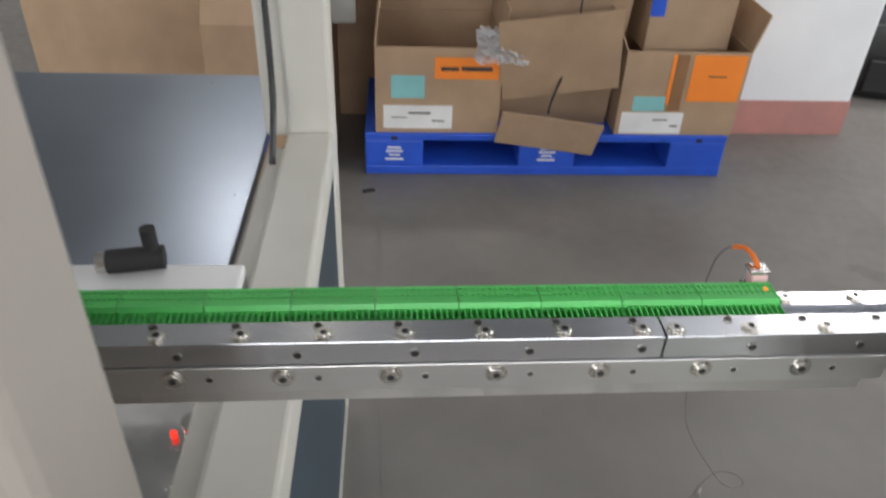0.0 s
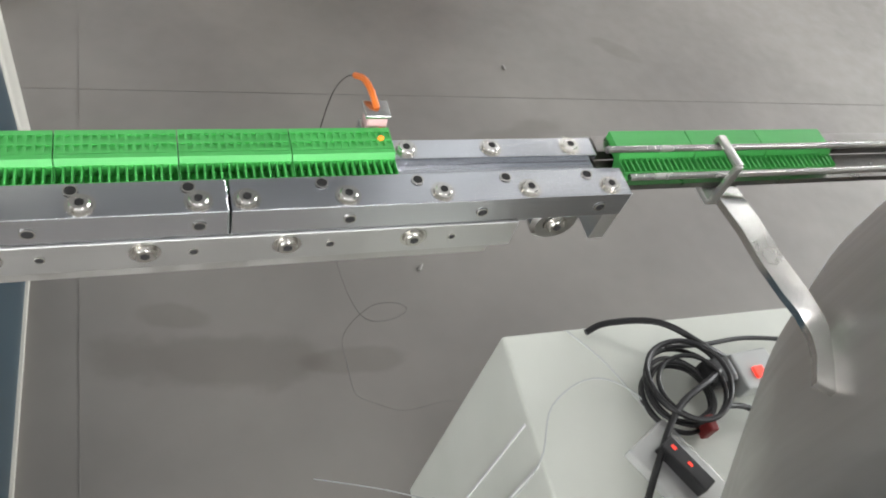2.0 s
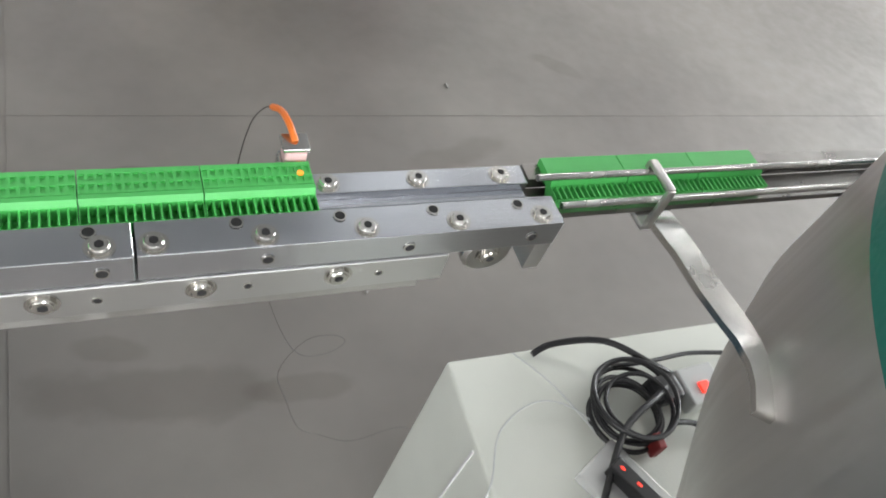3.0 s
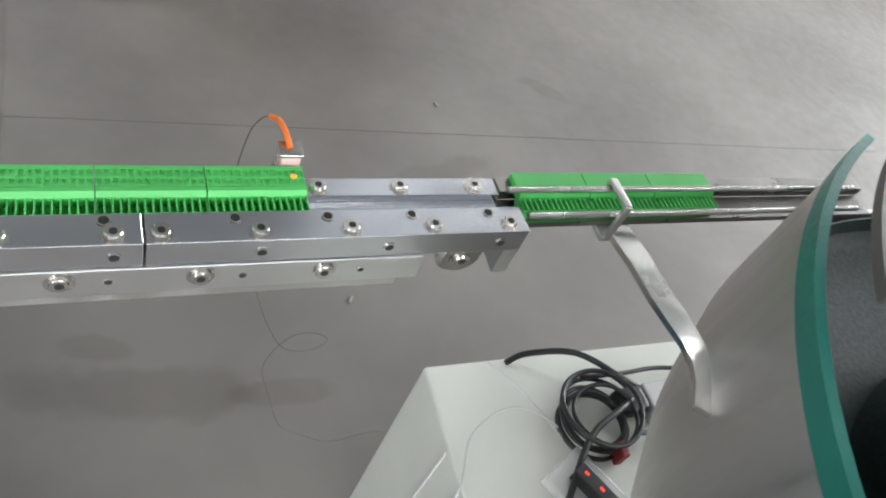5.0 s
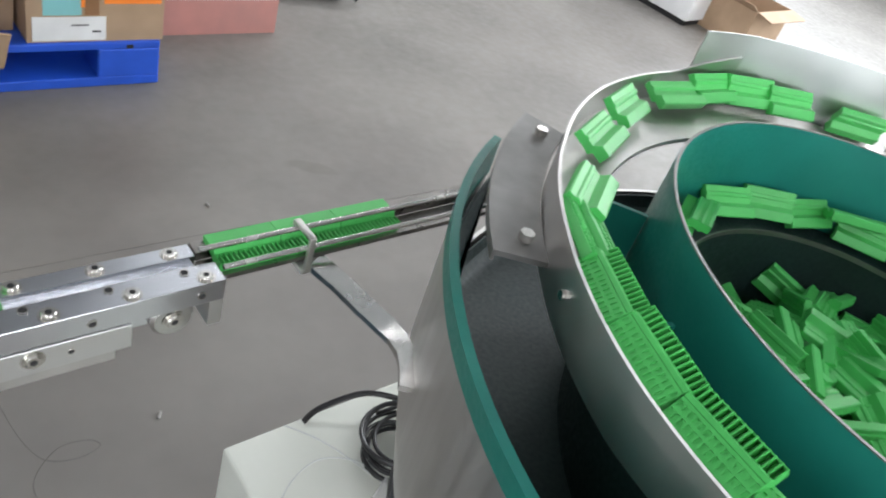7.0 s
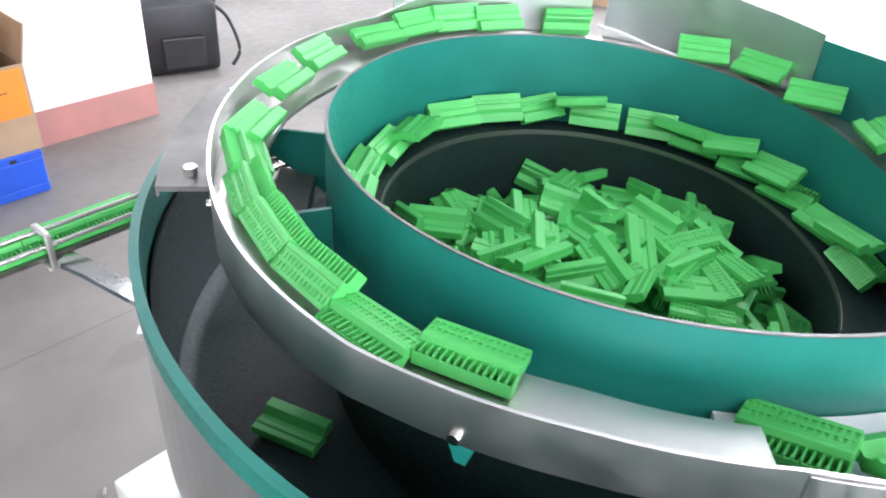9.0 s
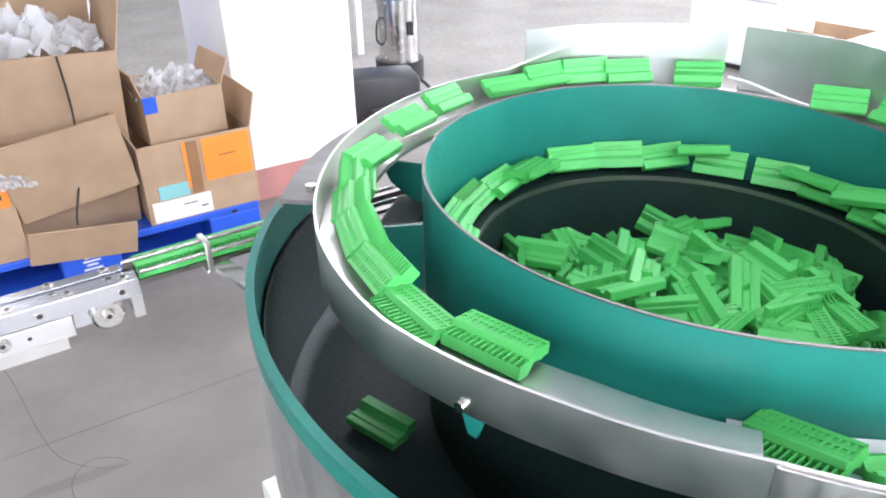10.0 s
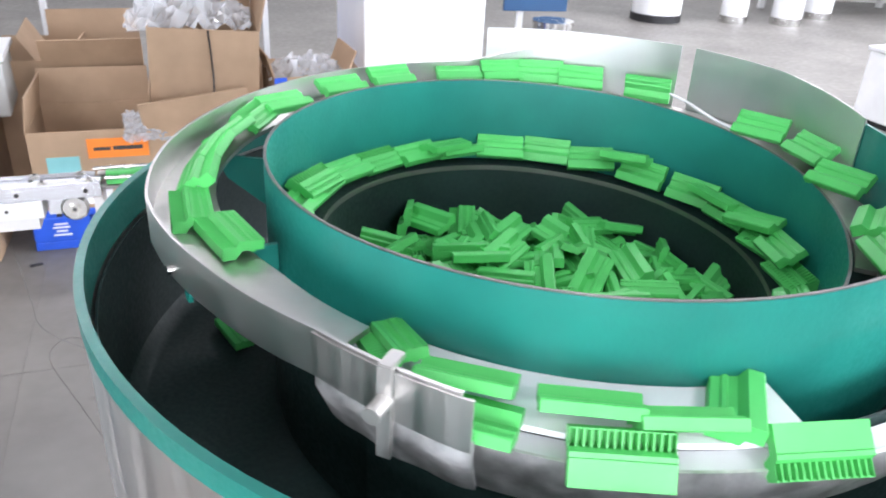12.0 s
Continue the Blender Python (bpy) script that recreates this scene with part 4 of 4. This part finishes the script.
def assembly_machine():
    t = thing("assembly_machine", MACH, "cream-framed assembly machine with blue-grey side panel and steel table", "machine")
    part("side_panel", box_bm(0.012, 0.024, -0.79, 0.235, 0.0, 0.645), M_BLUEPANEL, t, "dark blue-grey side panel")
    part("panel_trim", box_bm(0.020, 0.028, 0.228, 0.238, 0.0, 0.645), M_CREAM, t, "pale edge trim")
    part("panel_trim", box_bm(0.020, 0.029, -0.79, 0.228, 0.0, 0.012), M_CREAM, t, "pale edge trim")
    part("rail", box_bm(-0.052, 0.028, -0.79, 0.20, 0.645, 0.715, bevel=0.006), M_CREAM, t, "cream box-section rail")
    part("rail_ledge", box_bm(-0.088, -0.052, -0.79, 0.20, 0.645, 0.685, bevel=0.004), M_CREAM, t, "cream inner ledge")
    part("post", box_bm(-0.050, 0.028, 0.20, 0.285, 0.0, 2.05, bevel=0.006), M_CREAM, t, "cream upright post")
    part("post_flange", box_bm(-0.097, -0.051, 0.235, 0.265, 0.69, 2.05, bevel=0.003), M_CREAM, t, "narrow cream flange")
    bm = bmesh.new()
    tube(bm, [(-0.066, 0.21, 1.6), (-0.068, 0.21, 1.2), (-0.070, 0.205, 1.0), (-0.066, 0.17, 0.80), (-0.068, 0.11, 0.70)], 0.0055)
    part("cable", bm, M_BLACK, t, "black cable down the post", smooth=True)
    part("table_plate", box_bm(-0.75, -0.092, -0.20, 0.50, 0.675, 0.695, bevel=0.002), M_TABLE, t, "dull polished steel table plate")
    part("table_plate", box_bm(-0.72, -0.092, -0.70, -0.24, 0.60, 0.62, bevel=0.002), M_STEEL, t, "dull polished steel table plate")
    part("cross_bar", box_bm(-0.72, -0.060, -0.300, -0.205, 0.66, 0.725, bevel=0.004), M_WHITEPLASTIC, t, "white cross bar")
    part("valve_block", box_bm(-0.36, -0.30, -0.298, -0.262, 0.725, 0.748, bevel=0.002), M_GREYMACH, t, "grey valve block")
    bm = bmesh.new()
    add_cyl(bm, 0.016, 0.07, pose(-0.195, -0.218, 0.742, 0, 90, 10), 18)
    add_cyl(bm, 0.010, 0.05, pose(-0.175, -0.213, 0.762), 14)
    part("air_fitting", bm, M_HOLE, t, "black air fitting", smooth=True)
    bm = bmesh.new()
    add_cyl(bm, 0.014, 0.012, pose(-0.237, -0.225, 0.742, 0, 90, 10), 18)
    part("fitting_nut", bm, M_SCREW, t, "bright nut", smooth=True)
    bm = bmesh.new()
    tube(bm, [(-0.60, 0.0, 0.703), (-0.5, -0.03, 0.73), (-0.42, -0.08, 0.735), (-0.33, -0.14, 0.735)], 0.007)
    part("hose", bm, M_BLACK, t, "black hose", smooth=True)
    bm = bmesh.new()
    tube(bm, [(-0.20, -0.45, 0.634), (-0.25, -0.60, 0.64), (-0.31, -0.8, 0.634)], 0.013)
    part("hose", bm, M_BLACK, t, "black hose", smooth=True)
    bm = bmesh.new()
    add_cyl(bm, 0.016, 0.012, pose(-0.100, -0.395, 0.627), 20)
    part("knob", bm, M_SCREW, t, smooth=True)
    bm = bmesh.new()
    add_cyl(bm, 0.0042, 0.008, pose(-0.122, -0.410, 0.625), 12)
    part("indicator", bm, M_RED, t, "glowing red spot")
    part("near_post", box_bm(-0.38, 0.0204, -0.867, -0.792, 0.0, 2.05, bevel=0.008), M_BEIGE, t, "wide beige door post, darkened in its colour for shade")


# ---- pallet and cartons ----
PAL = pose(-0.610, 2.187, 0, 0, 0, 13.0) @ Matrix.Scale(1.048, 4)


def pallet():
    t = thing("pallet", PAL, "blue plastic pallet with white markings, cartons standing on it", "pallet")
    W, D = 1.2, 1.0
    part("deck", box_bm(0, W, 0, D, 0.125, 0.150, bevel=0.004), M_PALLET, t)
    part("bottom_deck", box_bm(0, W, 0, D, 0.0, 0.032, bevel=0.004), M_PALLET, t)
    for y0, y1 in ((0.0, 0.14), (0.43, 0.57), (0.86, 1.0)):
        for x0, x1 in ((0, 0.19), (0.505, 0.695), (1.01, 1.2)):
            part("foot_block", box_bm(x0, x1, y0, y1, 0.030, 0.127, bevel=0.006), M_PALLET, t)
    for x in (0.095, 0.600):
        bm = bmesh.new()
        for z, w in ((0.100, 0.022), (0.087, 0.028), (0.073, 0.018), (0.058, 0.030)):
            add_box(bm, x - w, x + w, -0.0012, 0.0004, z - 0.0032, z + 0.0032)
        part("marking", bm, M_WHITE, t, "white printed marking")
    for x in (0.095, 0.6, 1.105):
        part("slot", box_bm(x - 0.010, x + 0.010, -0.001, 0.002, 0.128, 0.140), M_HOLE, t)


def carton(m, w, d, h, label, flaps=()):
    """An open carton of 5 mm board; flaps: (side, length, angle from upright outwards)."""
    t = thing("carton", m, label, "box")
    k = 0.005
    for nm, a in (("front_wall", (0, w, 0, k)), ("back_wall", (0, w, d - k, d)), ("side_wall", (0, k, k, d - k)), ("side_wall", (w - k, w, k, d - k))):
        part(nm, box_bm(*a, 0, h, bevel=0.001), M_CARD, t)
    part("bottom", box_bm(k, w - k, k, d - k, 0, k), M_CARDIN, t)
    for side, ln, ang in flaps:
        fm = {"front": pose(w / 2, 0, h, ang, 0, 0), "back": pose(w / 2, d, h, -ang, 0, 0), "left": pose(0, d / 2, h, 0, -ang, 0) @ pose(0, 0, 0, 0, 0, 90), "right": pose(w, d / 2, h, 0, ang, 0) @ pose(0, 0, 0, 0, 0, 90)}[side]
        s = w if side in ("front", "back") else d
        part("flap", box_bm(-s / 2 + 0.003, s / 2 - 0.003, -k / 2, k / 2, 0, ln, m=fm), M_CARD, t)
    return t


def sticker(t, x0, x1, z0, z1, mat, name="sticker", label="", lines=()):
    s = part(name, box_bm(x0, x1, -0.0015, 0.0005, z0, z1), mat, t, label)
    for a, b, c, d in lines:
        part("print_bar", box_bm(a, b, -0.0022, -0.001, c, d), M_INK, s)


def film_heap(m, w, d, h, label, seed):
    """Crumpled clear plastic film: a lumpy folded sheet."""
    rnd = random.Random(seed)
    bm = bmesh.new()
    N = 22
    g = [[None] * N for _ in range(N)]
    for i in range(N):
        for j in range(N):
            u, v = i / (N - 1) * 2 - 1, j / (N - 1) * 2 - 1
            dome = max(0.0, 1 - (u * u + v * v) * 0.8)
            z = h * dome * (0.45 + 0.8 * abs(noise.noise(Vector((u * 2.6 + seed, v * 2.6, seed))))) + 0.35 * h * noise.noise(Vector((u * 7, v * 7 + seed, 1.7)))
            g[i][j] = bm.verts.new((u * w / 2 + rnd.uniform(-.012, .012), v * d / 2 + rnd.uniform(-.012, .012), max(z, 0.0)))
    for i in range(N - 1):
        for j in range(N - 1):
            bm.faces.new((g[i][j], g[i + 1][j], g[i + 1][j + 1], g[i][j + 1]))
    bmesh.ops.solidify(bm, geom=list(bm.faces), thickness=0.0008)
    o = link("plastic_film", bm, M_FILM)
    o.matrix_world = m
    return tagged(o, label, "plastic film")


def cartons():
    z = 0.150
    def at(x, y, zz=z, rz=0.0, rx=0.0, ry=0.0):
        return PAL @ pose(x, y, zz, rx, ry, rz)
    b = carton(at(0.035, 0.01), 0.395, 0.36, 0.285, "open brown cardboard carton with orange, cyan and white labels", (("back", 0.13, 12), ("left", 0.12, -8), ("right", 0.12, 5)))
    sticker(b, 0.185, 0.385, 0.185, 0.255, M_ORANGE, label="orange label", lines=((0.205, 0.26, 0.212, 0.224), (0.268, 0.365, 0.212, 0.226)))
    sticker(b, 0.050, 0.155, 0.120, 0.195, M_CYAN, label="pale cyan label")
    sticker(b, 0.025, 0.245, 0.015, 0.095, M_WHITE, label="white shipping label", lines=((0.105, 0.175, 0.066, 0.072), (0.05, 0.10, 0.052, 0.055), (0.18, 0.22, 0.04, 0.044)))
    b = carton(at(0.815, 0.01), 0.395, 0.42, 0.285, "open brown cardboard carton with a large orange label", (("left", 0.13, 24), ("right", 0.12, 14), ("back", 0.13, 20)))
    sticker(b, 0.215, 0.385, 0.120, 0.275, M_ORANGE, label="large orange label", lines=((0.27, 0.33, 0.203, 0.207),))
    part("tape", box_bm(0.160, 0.200, -0.0015, 0.0005, 0.085, 0.275), M_TAPE, b, "brown tape strip")
    sticker(b, 0.148, 0.160, 0.110, 0.275, M_ORANGE, label="narrow orange strip")
    sticker(b, 0.045, 0.150, 0.085, 0.135, M_CYAN, label="pale cyan label")
    sticker(b, 0.015, 0.220, 0.005, 0.080, M_WHITE, label="white shipping label", lines=((0.12, 0.17, 0.052, 0.056), (0.18, 0.205, 0.03, 0.036)))
    b = carton(at(0.875, 0.05, z + 0.270, 4, 0, 0), 0.275, 0.26, 0.165, "small open cardboard carton set into a larger one", (("right", 0.09, 22), ("left", 0.08, 15)))
    part("tape_patch", box_bm(-0.001, 0.045, -0.002, 0.001, 0.11, 0.165), M_PALLET, b, "blue tape patch")
    film_heap(at(1.01, 0.20, z + 0.415), 0.30, 0.24, 0.10, "crumpled clear plastic film in a small carton", 3)
    # big sagging carton with its flaps hanging to the front
    b = carton(at(0.425, 0.10, z, -1, 3, 3), 0.375, 0.42, 0.62, "tall sagging cardboard carton with folded flaps and a black strap", (("right", 0.20, 10), ("back", 0.22, -8)))
    part("hanging_flap", box_bm(-0.01, 0.36, -0.022, -0.016, 0.05, 0.33, m=pose(0.03, -0.035, 0.07, 10, -11, 0)), M_CARD, b)
    part("hanging_flap", box_bm(0.0, 0.33, -0.06, -0.054, -0.005, 0.125, m=pose(0, -0.05, 0.0, 14, 4.5, 0)), M_CARD, b)
    bm = bmesh.new()
    tube(bm, [(0.20, -0.008, 0.62), (0.215, -0.012, 0.45), (0.205, -0.06, 0.30), (0.165, -0.085, 0.13), (0.16, -0.095, 0.09)], 0.0035, 6)
    part("strap", bm, M_BLACK, b, "black strap", smooth=True)
    film_heap(at(0.60, 0.26, z + 0.60), 0.42, 0.34, 0.16, "crumpled clear plastic film on the tall carton", 7)
    film_heap(at(0.43, 0.02, z + 0.29, 0, 60, 0), 0.16, 0.10, 0.05, "torn clear plastic film between cartons", 9)
    b = carton(at(0.06, 0.42, z, 3), 0.36, 0.40, 0.40, "open brown carton at the back of the pallet", (("front", 0.14, 30), ("back", 0.15, 10), ("left", 0.14, 30)))
    b = carton(pose(-0.90, 2.62, 0.0, 0, 0, 9) @ Matrix.Scale(1.03, 4), 0.30, 0.40, 0.46, "open brown carton standing on the floor", (("right", 0.16, 12), ("front", 0.14, 14), ("back", 0.14, 8)))
    b = carton(pose(-1.067, 2.023, 0.0, 0, 0, 13) @ Matrix.Scale(1.036, 4), 0.36, 0.45, 0.52, "plain brown carton beside the machine", (("front", 0.12, -30), ("back", 0.12, -20)))
    b = carton(pose(-1.663, 2.043, 0.0, 0, 0, 17) @ Matrix.Scale(1.03, 4), 0.52, 0.45, 0.62, "large brown carton beside the machine", (("right", 0.2, 30),))
    t = thing("storage_bin", pose(-0.94, 2.30, 0.46, 0, 0, 17) @ Matrix.Scale(1.03, 4), "pale grey plastic storage bin in a carton", "bin")
    part("body", box_bm(0, 0.26, 0, 0.30, 0, 0.20, bevel=0.01), M_GREYMACH, t)
    part("rim", box_bm(-0.012, 0.272, -0.012, 0.312, 0.20, 0.222, bevel=0.004), M_WHITEPLASTIC, t)


# ---- background ----
def background():
    t = thing("blue_crate", pose(-0.31, 4.25, 0, 0, 0, 8) @ Matrix.Scale(1.02, 4), "blue-grey plastic crate on the floor", "crate")
    part("body", box_bm(-0.32, 0.10, 0, 0.4, 0, 0.30, bevel=0.01), M_BLUEBOARD, t)
    for i in range(5):
        part("rib", box_bm(-0.31 + i * 0.095, -0.285 + i * 0.095, -0.012, 0.002, 0.02, 0.30), M_BLUEBOARD, t)
    t = thing("notice_board", pose(-0.584, 3.954, 0, 0, 0, 10), "dark blue board with pale edge on legs", "board")
    part("board", box_bm(-0.5, 0.62, 0, 0.03, 0.70, 1.7, bevel=0.004), M_BLUEBOARD, t)
    part("edge", box_bm(0.62, 0.65, -0.005, 0.035, 0.0, 1.75), M_WHITEPLASTIC, t)
    part("edge", box_bm(-0.53, -0.5, -0.005, 0.035, 0.0, 1.75), M_WHITEPLASTIC, t)
    t = thing("notice_board", pose(1.59, 5.10, 0, 0, 0, 7) @ Matrix.Scale(1.135, 4), "dark blue board hung behind the pillar", "board")
    part("board", box_bm(0.0, 0.42, 0, 0.03, 0.40, 1.5, bevel=0.004), M_BLUEBOARD, t)
    part("leg", box_bm(0.10, 0.14, 0.03, 0.06, 0.0, 1.5), M_WHITEPLASTIC, t)
    t = thing("steel_drum", pose(1.81, 4.48, 0) @ Matrix.Scale(1.13, 4), "small stainless drum feeder on a dark base", "drum")
    bm = bmesh.new()
    add_cyl(bm, 0.115, 0.32, pose(0, 0, 0.27), 32)
    part("body", bm, M_STEEL, t, smooth=True)
    bm = bmesh.new()
    add_cyl(bm, 0.12, 0.02, pose(0, 0, 0.44), 32)
    part("rim", bm, M_STEEL, t, smooth=True)
    bm = bmesh.new()
    add_cyl(bm, 0.14, 0.11, pose(0, 0, 0.055), 32)
    part("base", bm, M_BLACK, t, smooth=True)
    part("latch", box_bm(0.02, 0.05, -0.125, -0.105, 0.26, 0.33), M_HOLE, t)
    bm = bmesh.new()
    tube(bm, [(-0.11, -0.03, 0.35), (-0.14, -0.06, 0.33), (-0.145, -0.06, 0.24), (-0.11, -0.03, 0.2)], 0.006)
    part("handle", bm, M_BLACK, t, smooth=True)
    t = thing("black_bag", pose(1.42, 3.42, 0, 0, 0, -5) @ Matrix.Scale(1.1, 4), "black fabric tool bag with a loose strap on the floor", "bag")
    part("body", box_bm(-0.17, 0.15, -0.08, 0.16, 0, 0.30, bevel=0.03), M_BLACK, t, smooth=True)
    part("pocket", box_bm(-0.10, 0.08, -0.10, -0.075, 0.03, 0.17, bevel=0.01), M_BLACK, t)
    bm = bmesh.new()
    tube(bm, [(0.13, 0.0, 0.28), (0.20, -0.03, 0.22), (0.24, -0.05, 0.08), (0.20, -0.06, 0.01)], 0.008)
    part("strap", bm, M_BLACK, t, smooth=True)
    for x, y, r, h in ((3.66, 7.65, 0.255, 0.85), (4.52, 7.65, 0.22, 0.50), (5.10, 7.62, 0.25, 0.50), (5.70, 8.1, 0.27, 0.55)):
        tall = x < 4
        t = thing("hopper_feeder", pose(x, y, 0), "tall white round hopper feeder on a black base ring" if tall else "white hopper feeder with a wide bowl on a narrow foot", "hopper feeder", "hopper feeders")
        k = 1.0 if tall else 0.62
        bm = bmesh.new()
        lathe(bm, [(0.001, 0.07), (r * k, 0.07), (r * k, h - 0.10), (r * k * 0.96, h - 0.06), (0.001, h - 0.06)], seg=36)
        part("body", bm, M_WHITEPLASTIC, t, smooth=True)
        bm = bmesh.new()
        lathe(bm, [(0.001, 0.0), (r * k * 1.04, 0.0), (r * k * 1.04, 0.075), (r * k * 0.98, 0.08), (0.001, 0.08)], seg=36)
        part("base", bm, M_BLACK if tall else M_STEEL, t, smooth=True)
        bm = bmesh.new()
        lathe(bm, [(r * k * 0.9, h - 0.07), (r * 1.05, h + 0.02), (r * 1.40, h + 0.09), (r * 1.45, h + 0.13), (r * 1.41, h + 0.13), (r * 1.36, h + 0.095), (r * 1.0, h + 0.03), (r * k * 0.85, h - 0.055)], seg=36, closed=True)
        part("bowl", bm, M_WHITEPLASTIC, t, "pale flared hopper bowl", smooth=True)
    t = thing("white_cabinet", pose(4.107, 3.894, 0, 0, 0, 18) @ Matrix.Scale(1.17, 4), "low white equipment cabinet on the floor", "cabinet")
    part("body", box_bm(-0.215, 0.215, -0.265, 0.265, 0.03, 0.386, bevel=0.006), M_WHITEPLASTIC, t)
    part("lid", box_bm(-0.225, 0.225, -0.275, 0.275, 0.389, 0.412, bevel=0.004), M_WHITEPLASTIC, t)
    part("plinth", box_bm(-0.20, 0.20, -0.25, 0.25, 0.0, 0.03), M_BLACK, t)
    b = carton(pose(4.26, 3.28, 0, 0, 0, 16) @ Matrix.Scale(1.15, 4), 0.42, 0.40, 0.21, "wide open cardboard carton full of scraps", (("front", 0.10, 100), ("left", 0.08, 60)))
    for k, (mat, col) in enumerate(((M_YELLOW, "yellow"), (M_REDCLOTH, "red"), (M_BLUECLOTH, "blue"), (M_BLUECLOTH, "blue"))):
        t = thing("parts_bin", pose(7.05 + k * 0.20, 6.55 - 0.15 * k, 0.0, 0, 0, 20) @ Matrix.Scale(1.25, 4), "%s parts bin on the far floor" % col, "bin")
        part("body", box_bm(-0.07, 0.07, -0.1, 0.1, 0, 0.45 + 0.03 * k, bevel=0.01), mat, t)
    t = thing("air_pipe_reel", pose(6.0, 5.37, 0.36, 0, 0, 28) @ Matrix.Scale(1.34, 4), "white hose reel on a grey pipe frame", "reel")
    for y in (-0.05, 0.05):
        bm = bmesh.new()
        lathe(bm, [(0.13, -0.012), (0.16, -0.012), (0.16, 0.012), (0.13, 0.012)], seg=32, closed=True)
        bmesh.ops.transform(bm, matrix=pose(0, y, 0.06, 90, 0, 0), verts=bm.verts)
        part("rim", bm, M_WHITEPLASTIC, t, smooth=True)
    bm = bmesh.new()
    add_cyl(bm, 0.05, 0.9, pose(0.35, 0, 0.05, 0, 90, 0), 20)
    part("pipe", bm, M_GREYMACH, t, smooth=True)
    for x in (0.0, 0.7):
        part("leg", box_bm(x - 0.02, x + 0.02, -0.03, 0.03, -0.2685, 0.02), M_GREYMACH, t)
    t = thing("steel_bench", pose(6.3, 8.6, 0, 0, 0, 12) @ Matrix.Scale(1.2, 4), "white steel work bench frame", "bench")
    part("top", box_bm(-0.8, 0.8, -0.3, 0.3, 0.74, 0.78), M_WHITEPLASTIC, t)
    for x in (-0.75, 0.75):
        for y in (-0.26, 0.26):
            part("leg", box_bm(x - 0.025, x + 0.025, y - 0.025, y + 0.025, 0, 0.74), M_WHITEPLASTIC, t)
    part("shelf", box_bm(-0.75, 0.75, -0.26, 0.26, 0.2, 0.23), M_WHITEPLASTIC, t)


hall()
pillar()
linear_track()
sensor()
chute()
bowl_feeder()
control_cabinet()
cabinet_clutter()
floor_scraps()
assembly_machine()
pallet()
cartons()
background()
bowl_blocks()


def motions():
    """Everything but the camera stands still in this shot."""
    return


motions()
